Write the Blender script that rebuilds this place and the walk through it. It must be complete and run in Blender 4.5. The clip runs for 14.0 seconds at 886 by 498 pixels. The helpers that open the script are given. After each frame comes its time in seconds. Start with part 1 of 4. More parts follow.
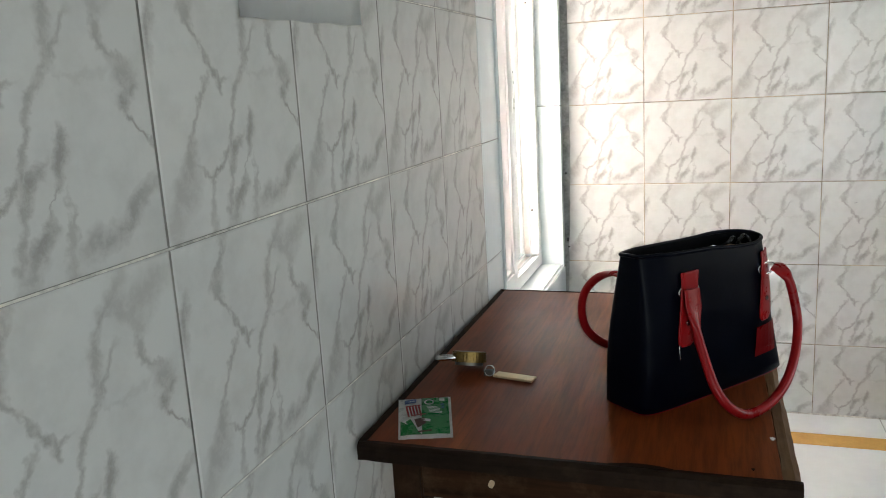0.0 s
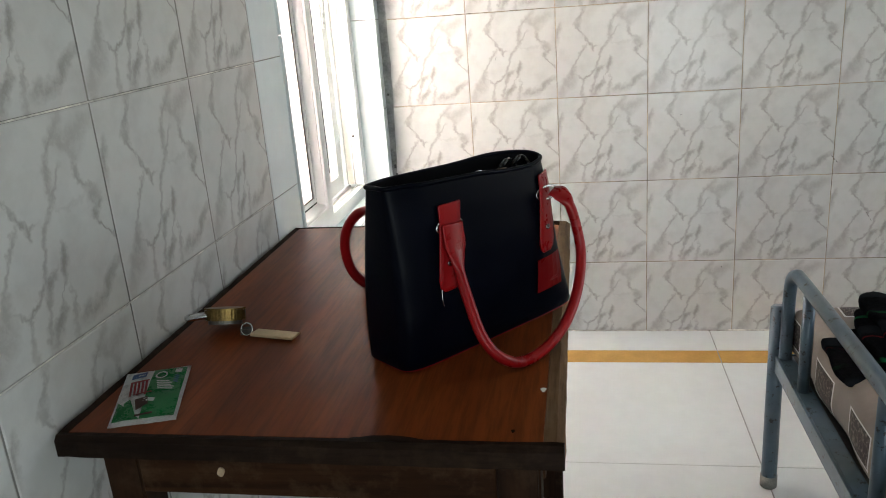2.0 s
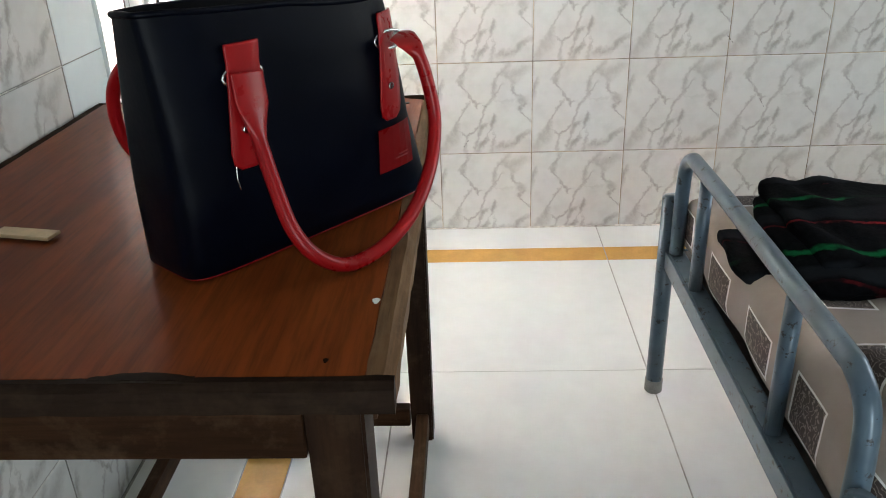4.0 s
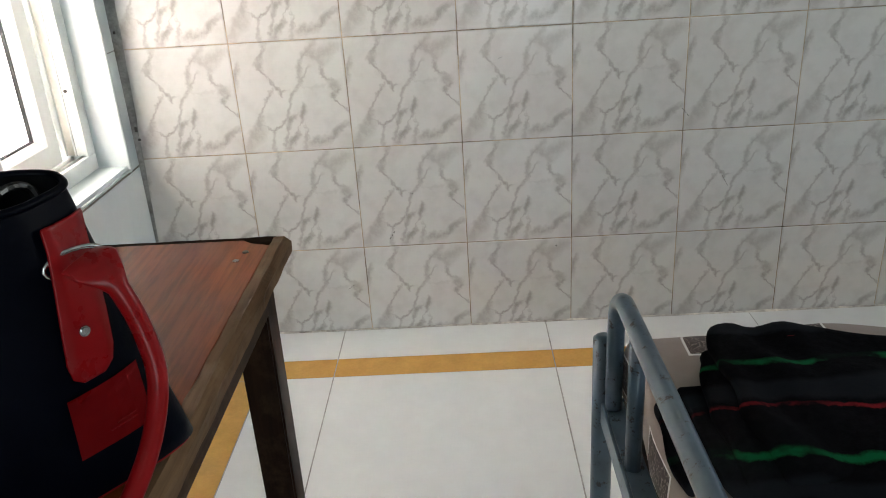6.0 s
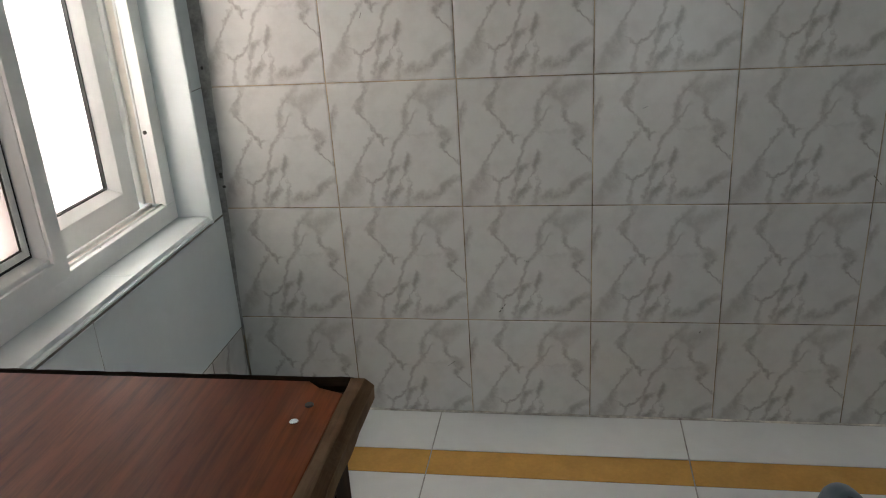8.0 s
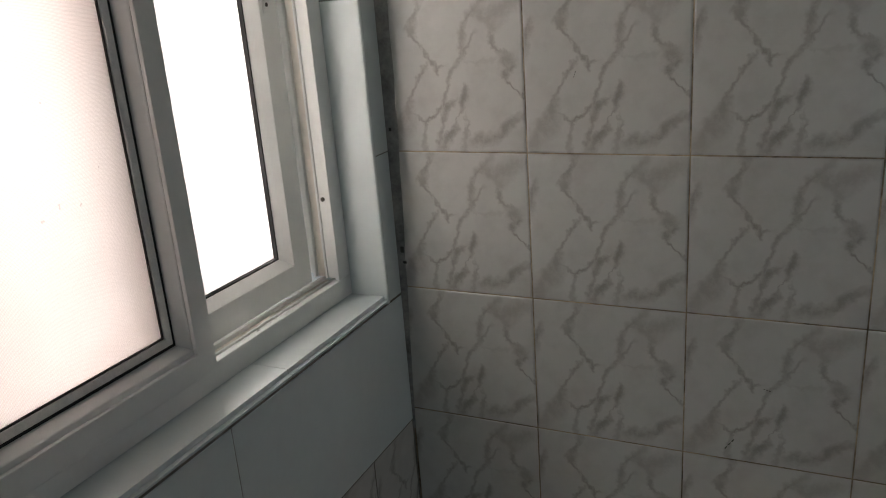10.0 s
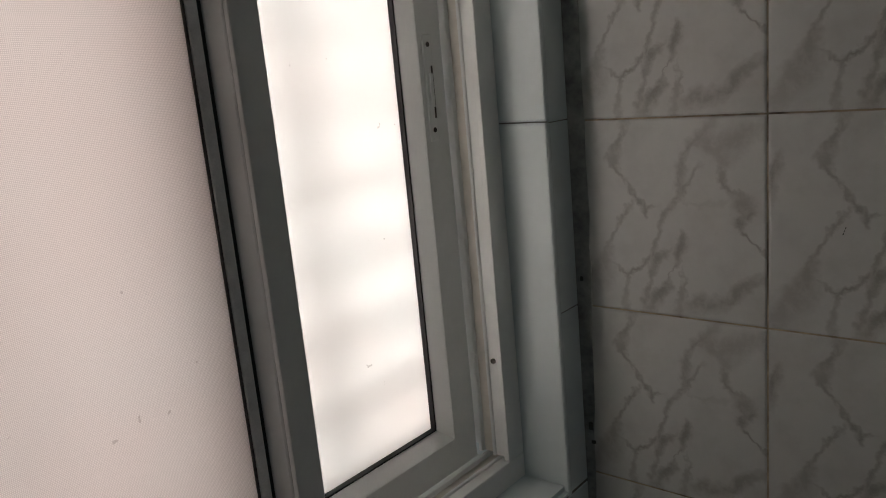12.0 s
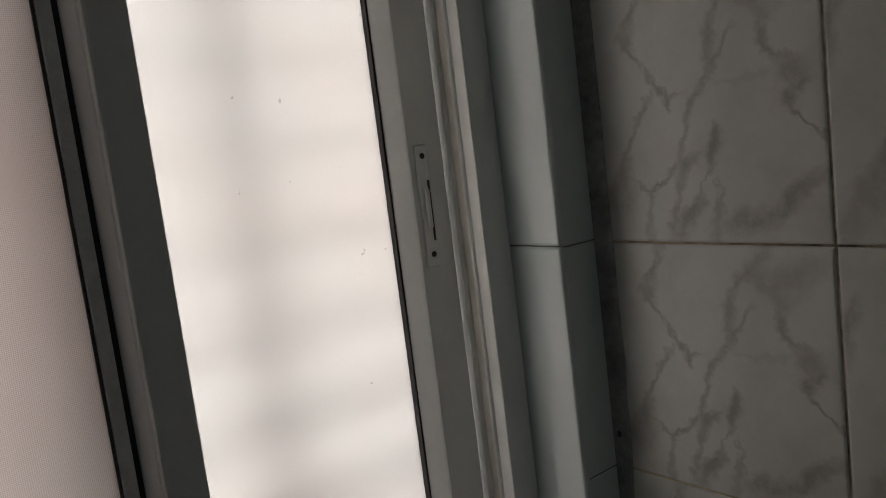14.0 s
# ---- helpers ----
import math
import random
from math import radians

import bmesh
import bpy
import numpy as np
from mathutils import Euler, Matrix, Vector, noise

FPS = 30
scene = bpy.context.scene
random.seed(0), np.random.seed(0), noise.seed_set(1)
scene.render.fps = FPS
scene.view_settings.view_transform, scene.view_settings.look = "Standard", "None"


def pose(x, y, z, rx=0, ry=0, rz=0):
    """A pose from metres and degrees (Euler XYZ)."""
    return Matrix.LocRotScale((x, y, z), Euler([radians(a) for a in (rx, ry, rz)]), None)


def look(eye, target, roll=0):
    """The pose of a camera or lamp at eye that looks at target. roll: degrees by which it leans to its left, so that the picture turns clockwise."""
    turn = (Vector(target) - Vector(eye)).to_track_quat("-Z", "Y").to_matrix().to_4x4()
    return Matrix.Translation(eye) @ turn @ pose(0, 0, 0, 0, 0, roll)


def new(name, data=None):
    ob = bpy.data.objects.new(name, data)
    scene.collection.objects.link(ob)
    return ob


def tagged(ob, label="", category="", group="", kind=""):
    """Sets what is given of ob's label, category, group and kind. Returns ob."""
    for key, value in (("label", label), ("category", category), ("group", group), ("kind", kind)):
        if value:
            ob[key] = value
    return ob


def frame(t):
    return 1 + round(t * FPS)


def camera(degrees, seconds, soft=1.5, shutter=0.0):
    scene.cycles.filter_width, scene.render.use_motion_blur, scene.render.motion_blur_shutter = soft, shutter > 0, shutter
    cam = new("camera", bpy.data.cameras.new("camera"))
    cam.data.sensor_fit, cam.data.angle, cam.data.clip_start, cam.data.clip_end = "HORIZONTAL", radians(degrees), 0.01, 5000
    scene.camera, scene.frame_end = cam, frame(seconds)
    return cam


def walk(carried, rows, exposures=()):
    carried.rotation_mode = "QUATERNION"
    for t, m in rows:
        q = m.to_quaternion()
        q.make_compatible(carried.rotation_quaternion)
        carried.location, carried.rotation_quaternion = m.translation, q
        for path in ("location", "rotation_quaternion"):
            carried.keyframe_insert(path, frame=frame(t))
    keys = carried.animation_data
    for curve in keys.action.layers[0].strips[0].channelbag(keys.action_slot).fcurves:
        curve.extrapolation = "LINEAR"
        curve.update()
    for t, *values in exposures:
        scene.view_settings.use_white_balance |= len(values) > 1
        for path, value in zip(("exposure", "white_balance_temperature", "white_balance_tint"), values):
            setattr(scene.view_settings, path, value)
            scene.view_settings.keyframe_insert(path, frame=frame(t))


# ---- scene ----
cam = camera(58.7, 14.0, soft=1.0)
PATH = [
    (0, (0.53, 0.161, 1.293), (-0.104, 2.012, 0.881), -3.3),
    (0.5, (0.565, 0.21, 1.295), (0.134, 2.114, 0.859), -3.8),
    (1, (0.6, 0.275, 1.292), (0.222, 2.186, 0.841), -4.5),
    (1.5, (0.637, 0.343, 1.282), (0.267, 2.239, 0.763), -4.4),
    (2, (0.679, 0.414, 1.245), (0.334, 2.287, 0.635), -4.4),
    (2.5, (0.7, 0.459, 1.204), (0.391, 2.308, 0.507), -4.3),
    (2.7, (0.706, 0.478, 1.184), (0.417, 2.317, 0.453), -4.1),
    (4.8, (0.763, 0.831, 1.109), (0.763, 2.633, 0.241), -2.1),
    (5, (0.788, 0.869, 1.112), (0.789, 2.677, 0.257), -2.4),
    (5.5, (0.855, 0.965, 1.133), (0.836, 2.788, 0.312), -3.0),
    (6, (0.913, 1.069, 1.167), (0.851, 2.908, 0.381), -3.6),
    (6.5, (0.932, 1.146, 1.176), (0.83, 2.991, 0.413), -3.9),
    (7, (0.92, 1.256, 1.175), (0.768, 3.106, 0.429), -4.0),
    (7.2, (0.908, 1.301, 1.175), (0.732, 3.151, 0.435), -3.9),
    (9.3, (0.79, 1.621, 1.15), (0.171, 3.391, 0.456), -3.7),
    (9.5, (0.7831, 1.6659, 1.1462), (0.1142, 3.4278, 0.4767), -3.74),
    (10, (0.7952, 1.7666, 1.1817), (-0.0262, 3.4838, 0.568), -4.29),
    (10.5, (0.7641, 1.8346, 1.2012), (-0.1575, 3.5136, 0.6256), -4.5),
    (11, (0.7198, 1.9346, 1.2299), (-0.3194, 3.5628, 0.7114), -4.91),
    (11.5, (0.6904, 2.0408, 1.264), (-0.4868, 3.5847, 0.7839), -5.36),
    (12, (0.6493, 2.106, 1.2746), (-0.6169, 3.5909, 0.8367), -5.36),
    (12.5, (0.6411, 2.1674, 1.2859), (-0.7366, 3.5577, 0.8743), -5.38),
    (13, (0.6369, 2.2299, 1.2919), (-0.8322, 3.532, 0.9096), -5.67),
    (13.5, (0.648, 2.3272, 1.3023), (-0.8976, 3.5497, 0.961), -5.73),
    (14, (0.6663, 2.4205, 1.3234), (-0.8881, 3.6536, 1.0718), -7.12),
]
EXPOSURES = [(0.0, 1.80), (1.5, 1.74), (2.7, 1.96), (5.0, 2.42), (6.0, 1.60), (6.5, 1.27), (7.2, 0.84), (9.5, -0.16), (10.0, -0.50), (10.5, -0.82), (11.0, -1.28), (12.0, -1.68), (12.5, -1.79), (13.0, -1.97), (13.5, -2.05), (14.0, -2.2)]
walk(cam, [(t, look(eye, target, roll)) for t, eye, target, roll in PATH], EXPOSURES)

# ---------------------------------------------------------------- light
world = bpy.data.worlds.new("world")
scene.world = world
world.use_nodes = True
wn = world.node_tree.nodes
sky = wn.new("ShaderNodeTexSky")
sky.sky_type, sky.sun_disc = "NISHITA", False
sky.sun_elevation, sky.sun_rotation = radians(48), radians(250)
wn["Background"].inputs["Strength"].default_value = 0.12
world.node_tree.links.new(sky.outputs[0], wn["Background"].inputs["Color"])


def area_lamp(name, m, sx, sy, watts, colour):
    data = bpy.data.lights.new(name, "AREA")
    data.shape, data.size, data.size_y = "RECTANGLE", sx, sy
    data.energy, data.color = watts, colour
    ob = new(name, data)
    ob.matrix_world = m
    return ob


# skylight in the opening of the left window, and in the openings behind the bed and behind the camera
area_lamp("window_skylight", look((-0.56, 2.68, 1.28), (1, 2.68, 1.12)), 1.25, 1.5, 185, (1.0, 0.985, 0.96))
area_lamp("side_window_skylight", look((3.46, 2.35, 1.5), (0, 2.35, 1.1)), 1.0, 1.2, 2.5, (1.0, 0.97, 0.90))
area_lamp("doorway_skylight", look((1.55, -1.36, 1.05), (1.55, 2, 1.05)), 0.85, 2.0, 6.0, (0.86, 0.97, 0.96))

# ---------------------------------------------------------------- materials


class Nodes:
    """A small helper to write node materials."""

    def __init__(self, name):
        self.mat = bpy.data.materials.new(name)
        self.mat.use_nodes = True
        self.tree = self.mat.node_tree
        self.bsdf = self.tree.nodes["Principled BSDF"]
        self.out = self.tree.nodes["Material Output"]

    def add(self, kind, **values):
        node = self.tree.nodes.new(kind)
        for key, value in values.items():
            setattr(node, key, value)
        return node

    def put(self, socket, value):
        if isinstance(value, bpy.types.NodeSocket):
            self.tree.links.new(value, socket)
        else:
            socket.default_value = value

    def base(self, **values):
        for key, value in values.items():
            self.put(self.bsdf.inputs[key.replace("_", " ")], value)

    def coords(self, which="Object", scale=(1, 1, 1), rot=(0, 0, 0), loc=(0, 0, 0)):
        tex = self.add("ShaderNodeTexCoord")
        mapping = self.add("ShaderNodeMapping")
        self.put(mapping.inputs["Vector"], tex.outputs[which])
        mapping.inputs["Scale"].default_value = scale
        mapping.inputs["Rotation"].default_value = [radians(a) for a in rot]
        mapping.inputs["Location"].default_value = loc
        return mapping.outputs[0]

    def noise(self, vec, scale, detail=4.0, rough=0.55, distort=0.0):
        n = self.add("ShaderNodeTexNoise")
        self.put(n.inputs["Vector"], vec)
        n.inputs["Scale"].default_value, n.inputs["Detail"].default_value = scale, detail
        n.inputs["Roughness"].default_value, n.inputs["Distortion"].default_value = rough, distort
        return n

    def ramp(self, fac, stops, mode="LINEAR"):
        r = self.add("ShaderNodeValToRGB")
        r.color_ramp.interpolation = mode
        while len(r.color_ramp.elements) < len(stops):
            r.color_ramp.elements.new(0.5)
        for el, (pos, col) in zip(r.color_ramp.elements, stops):
            el.position = pos
            el.color = (*col, 1) if isinstance(col, tuple) else (col, col, col, 1)
        self.put(r.inputs[0], fac)
        return r.outputs[0]

    def mix(self, fac, a, b, mode="MIX"):
        m = self.add("ShaderNodeMix", data_type="RGBA", blend_type=mode)
        self.put(m.inputs[0], fac)
        for s, v in ((m.inputs[6], a), (m.inputs[7], b)):
            self.put(s, (*v, 1) if isinstance(v, tuple) and len(v) == 3 else v)
        return m.outputs[2]

    def math(self, op, a, b=0.0, clamp=False):
        m = self.add("ShaderNodeMath", operation=op, use_clamp=clamp)
        self.put(m.inputs[0], a)
        self.put(m.inputs[1], b)
        return m.outputs[0]

    def bump(self, height, strength=0.2, dist=0.002):
        b = self.add("ShaderNodeBump")
        b.inputs["Strength"].default_value, b.inputs["Distance"].default_value = strength, dist
        self.put(b.inputs["Height"], height)
        self.put(self.bsdf.inputs["Normal"], b.outputs[0])

    def random(self):
        return self.add("ShaderNodeObjectInfo").outputs["Random"]


# the marble print of one wall tile: each vein gives, down (or across) the tile, stops of
# (place along it, place across it, half width, strength); u runs right and v down, both 0 to 1
VEINS_DOWN = (
    ((0.00, 0.31, 0.030, 0.6), (0.10, 0.28, 0.024, 0.8), (0.19, 0.235, 0.045, 0.75), (0.24, 0.255, 0.022, 0.8), (0.32, 0.320, 0.016, 0.75), (0.40, 0.365, 0.020, 0.9), (0.46, 0.395, 0.022, 1.0), (0.50, 0.405, 0.010, 0.0)),
    ((0.39, 0.350, 0.012, 0.0), (0.43, 0.320, 0.020, 0.7), (0.52, 0.265, 0.018, 0.75), (0.62, 0.205, 0.020, 0.7), (0.70, 0.185, 0.040, 0.75), (0.78, 0.150, 0.070, 0.7), (0.90, 0.085, 0.085, 0.6), (1.00, 0.03, 0.06, 0.5)),
    ((0.00, 0.76, 0.040, 0.4), (0.06, 0.71, 0.045, 0.6), (0.18, 0.615, 0.028, 0.8), (0.28, 0.590, 0.030, 0.7), (0.40, 0.560, 0.024, 0.8), (0.50, 0.500, 0.022, 0.8), (0.60, 0.455, 0.016, 0.85), (0.71, 0.415, 0.018, 0.9), (0.77, 0.350, 0.022, 1.0), (0.83, 0.290, 0.016, 0.7), (1.00, 0.275, 0.022, 0.5)),
    ((0.20, 0.72, 0.020, 0.0), (0.27, 0.66, 0.020, 0.6), (0.38, 0.575, 0.022, 0.7), (0.42, 0.55, 0.02, 0.0)),
    ((0.53, 0.585, 0.008, 0.0), (0.58, 0.585, 0.020, 0.9), (0.66, 0.575, 0.034, 1.0), (0.74, 0.555, 0.012, 0.8), (0.80, 0.52, 0.010, 0.6), (0.86, 0.50, 0.045, 1.0), (0.93, 0.44, 0.050, 0.8), (1.00, 0.40, 0.045, 0.5)),
    ((0.62, 0.54, 0.010, 0.0), (0.67, 0.48, 0.040, 0.9), (0.75, 0.435, 0.030, 0.9), (0.84, 0.42, 0.016, 0.7), (0.92, 0.40, 0.030, 0.8), (0.98, 0.39, 0.02, 0.0)),
    ((0.70, 0.60, 0.008, 0.0), (0.76, 0.59, 0.010, 0.5), (0.88, 0.585, 0.014, 0.6), (1.00, 0.56, 0.03, 0.6)),
    ((0.10, 0.82, 0.060, 0.4), (0.22, 0.80, 0.030, 0.6), (0.33, 0.81, 0.022, 0.8), (0.38, 0.87, 0.05, 0.7), (0.45, 0.90, 0.055, 0.8), (0.52, 0.875, 0.026, 1.0), (0.58, 0.92, 0.016, 0.9), (0.64, 1.00, 0.016, 0.7), (0.68, 1.02, 0.01, 0.0)),
    ((0.12, 0.05, 0.020, 0.0), (0.20, 0.035, 0.030, 0.7), (0.32, 0.005, 0.030, 0.8), (0.44, 0.0, 0.02, 0.0)),
)
VEINS_ACROSS = (
    ((0.56, 0.95, 0.02, 0.0), (0.64, 0.93, 0.045, 0.7), (0.76, 0.91, 0.050, 0.8), (0.86, 0.85, 0.055, 0.9), (0.95, 0.79, 0.040, 0.7), (1.00, 0.76, 0.04, 0.5)),
    ((0.58, 0.15, 0.02, 0.0), (0.68, 0.12, 0.05, 0.55), (0.80, 0.14, 0.09, 0.6), (0.92, 0.09, 0.06, 0.5), (1.00, 0.07, 0.04, 0.3)),
    ((0.17, 0.74, 0.02, 0.0), (0.22, 0.745, 0.018, 0.5), (0.28, 0.79, 0.02, 0.9), (0.33, 0.79, 0.02, 0.6), (0.36, 0.77, 0.01, 0.0)),
    ((0.38, 0.455, 0.016, 0.9), (0.45, 0.435, 0.012, 0.5), (0.52, 0.41, 0.008, 0.0), (0.60, 0.40, 0.01, 0.3), (0.74, 0.43, 0.02, 0.3), (0.85, 0.38, 0.02, 0.2)),
)


def marble_tile(name, light, vein):
    """Glazed wall tile with one printed marble pattern on each piece, from its top left corner."""
    n = Nodes(name)
    vec = n.coords()

    def shaken(at, scale, amount, detail):
        w = n.add("ShaderNodeVectorMath", operation="MULTIPLY_ADD")
        c = n.add("ShaderNodeVectorMath", operation="SUBTRACT")
        n.put(c.inputs[0], n.noise(vec, scale, detail, 0.62).outputs["Color"])
        c.inputs[1].default_value = (0.5, 0.5, 0.5)
        n.put(w.inputs[0], c.outputs[0])
        w.inputs[1].default_value = (amount, amount, 0)
        n.put(w.inputs[2], at)
        return w.outputs[0]

    sep = n.add("ShaderNodeSeparateXYZ")
    n.put(sep.inputs[0], shaken(shaken(vec, 24, 0.030, 3), 85, 0.017, 4))
    u = n.math("DIVIDE", sep.outputs["X"], 0.302)
    v = n.math("DIVIDE", sep.outputs["Y"], -0.300)
    amount = None
    for veins, along, across in ((VEINS_DOWN, v, u), (VEINS_ACROSS, u, v)):
        for stops in veins:
            path = n.ramp(along, [(a, (b / 1.1, 5 * w, k)) for a, b, w, k in stops], "CARDINAL")
            rgb = n.add("ShaderNodeSeparateColor")
            n.put(rgb.inputs[0], path)
            far = n.math("ABSOLUTE", n.math("SUBTRACT", across, n.math("MULTIPLY", rgb.outputs[0], 1.1)))
            near = n.math("SUBTRACT", 1.25, n.math("DIVIDE", far, n.math("MULTIPLY", rgb.outputs[1], 0.225)), True)
            lo, hi = stops[0], stops[-1]
            here = n.math("MULTIPLY", near, rgb.outputs[2])
            if lo[0] > 0.05 and lo[3] > 0:
                here = n.math("MULTIPLY", here, n.math("GREATER_THAN", along, lo[0]))
            if hi[0] < 0.95 and hi[3] > 0:
                here = n.math("MULTIPLY", here, n.math("LESS_THAN", along, hi[0]))
            amount = here if amount is None else n.math("MAXIMUM", amount, here)
    mottled = n.ramp(n.noise(vec, 48, 6, 0.7, 0.4).outputs[0], [(0.30, 0.40), (0.56, 1.0)])
    amount = n.math("MULTIPLY", amount, mottled)
    cloud = n.ramp(n.noise(vec, 13, 5, 0.65).outputs[0], [(0.46, 0.0), (0.72, 0.26)])
    amount = n.math("MAXIMUM", amount, cloud)
    col = n.mix(amount, light, vein)
    tone = n.math("MULTIPLY_ADD", n.random(), 0.06)
    tone.node.inputs[2].default_value = 0.955
    rgb = n.mix(1.0, col, n.ramp(tone, [(0.0, 0.0), (1.0, 1.0)]), "MULTIPLY")
    rough = n.ramp(n.noise(n.coords(), 30, 4).outputs[0], [(0.3, 0.14), (0.7, 0.26)])
    n.base(Base_Color=rgb, Roughness=rough, IOR=1.5)
    n.bump(n.noise(n.coords(), 14, 2).outputs[0], 0.12, 0.004)
    return n.mat


def plain(name, colour, rough=0.5, metal=0.0, var=0.12, scale=18.0, bump=0.1, dist=0.0015, coat=0.0, **extra):
    """One material of a plain colour with two scales of variation and a fine relief."""
    n = Nodes(name)
    vec = n.coords()
    a = n.noise(vec, scale, 5, 0.6).outputs[0]
    b = n.noise(vec, scale * 7, 3, 0.6).outputs[0]
    both = n.math("ADD", n.math("MULTIPLY", a, 0.65), n.math("MULTIPLY", b, 0.35))
    lo = tuple(max(0, c * (1 - var)) for c in colour)
    hi = tuple(min(1, c * (1 + var)) for c in colour)
    n.base(Base_Color=n.ramp(both, [(0.35, lo), (0.65, hi)]), Metallic=metal,
           Roughness=n.ramp(both, [(0.3, max(0.02, rough * 0.8)), (0.7, min(1, rough * 1.2))]), Coat_Weight=coat)
    for key, value in extra.items():
        n.base(**{key: value})
    if bump:
        n.bump(b, bump, dist)
    return n.mat


M = {}
M["tile"] = marble_tile("marble_tile_glaze", (0.685, 0.672, 0.642), (0.395, 0.37, 0.345))
M["grout"] = plain("cement_grout", (0.38, 0.31, 0.22), 0.9, var=0.8, scale=7)
M["grout_dark"] = plain("soiled_cement_grout", (0.20, 0.19, 0.17), 0.9, var=0.6, scale=6)
M["bead"] = plain("floor_edge_cement", (0.62, 0.59, 0.53), 0.9, var=0.6, scale=9)
# fillet cement, its colour darkened to carry the soft shade of the corner
M["corner"] = plain("dirty_shaded_corner_cement", (0.33, 0.325, 0.31), 0.6, var=0.45, scale=14, bump=0.4)
M["panel"] = plain("pale_glazed_panel", (0.78, 0.84, 0.845), 0.12, var=0.03, scale=5, bump=0.03)
M["plaster"] = plain("wall_plaster", (0.55, 0.53, 0.48), 0.85, var=0.05, scale=6, bump=0.2)
M["ceiling"] = plain("ceiling_paint", (0.7, 0.69, 0.67), 0.9, var=0.04, scale=5, bump=0.2)
M["concrete"] = plain("outer_render", (0.55, 0.5, 0.47), 0.9, var=0.15, scale=6, bump=0.3)
M["floor_tile"] = plain("white_vitrified_floor", (0.87, 0.88, 0.86), 0.13, var=0.035, scale=3, bump=0.02)
M["floor_border"] = plain("ochre_floor_border", (0.69, 0.385, 0.10), 0.2, var=0.1, scale=14, bump=0.03)
M["floor_joint"] = plain("dirty_floor_joint", (0.42, 0.41, 0.38), 0.9, var=0.5, scale=6)
M["upvc"] = plain("white_window_profile", (0.89, 0.89, 0.87), 0.36, var=0.025, scale=14, bump=0.015)
M["upvc_dirty"] = plain("soiled_window_profile", (0.82, 0.77, 0.70), 0.5, var=0.09, scale=9, bump=0.1)
M["gasket"] = plain("black_rubber_gasket", (0.012, 0.012, 0.013), 0.6, var=0.2)
M["mesh_strip"] = plain("white_pile_strip", (0.86, 0.85, 0.83), 0.8, var=0.1, scale=60, bump=0.4)
M["net_edge"] = plain("brown_net_edge", (0.10, 0.085, 0.075), 0.8, var=0.4, scale=60, bump=0.3)
M["steel"] = plain("bright_steel", (0.62, 0.62, 0.62), 0.22, 1.0, var=0.15, scale=30)
M["dark_metal"] = plain("dark_screw_metal", (0.10, 0.09, 0.08), 0.4, 0.8, var=0.3)
M["rust_bar"] = plain("grille_paint", (0.30, 0.20, 0.17), 0.6, var=0.25, scale=20)
M["brass"] = plain("tarnished_brass", (0.15, 0.095, 0.032), 0.36, 1.0, var=0.5, scale=40)
M["tag"] = plain("worn_brass_tag", (0.62, 0.47, 0.30), 0.42, 0.6, var=0.15, scale=30)
M["cap"] = plain("worn_grey_rubber", (0.30, 0.28, 0.25), 0.7, var=0.3, scale=40, bump=0.3)
M["paper"] = plain("white_paper", (0.92, 0.92, 0.90), 0.75, var=0.03, scale=12)
M["notice"] = plain("glossy_white_paper", (0.94, 0.94, 0.92), 0.2, var=0.02, scale=12)
M["lining"] = plain("black_bag_lining", (0.008, 0.008, 0.009), 0.9, var=0.3, Specular_IOR_Level=0.1)
M["leather"] = plain("navy_faux_leather", (0.0006, 0.0013, 0.0046), 0.40, var=0.2, scale=20, bump=0.25, dist=0.0006, Specular_IOR_Level=0.08)
M["red"] = plain("red_patent_leather", (0.29, 0.005, 0.007), 0.3, var=0.08, scale=12, bump=0.04, Specular_IOR_Level=0.28)
M["tan"] = plain("tan_pouch", (0.36, 0.27, 0.17), 0.6, var=0.2)
M["gloss_black"] = plain("black_plastic", (0.01, 0.01, 0.011), 0.18, var=0.2)


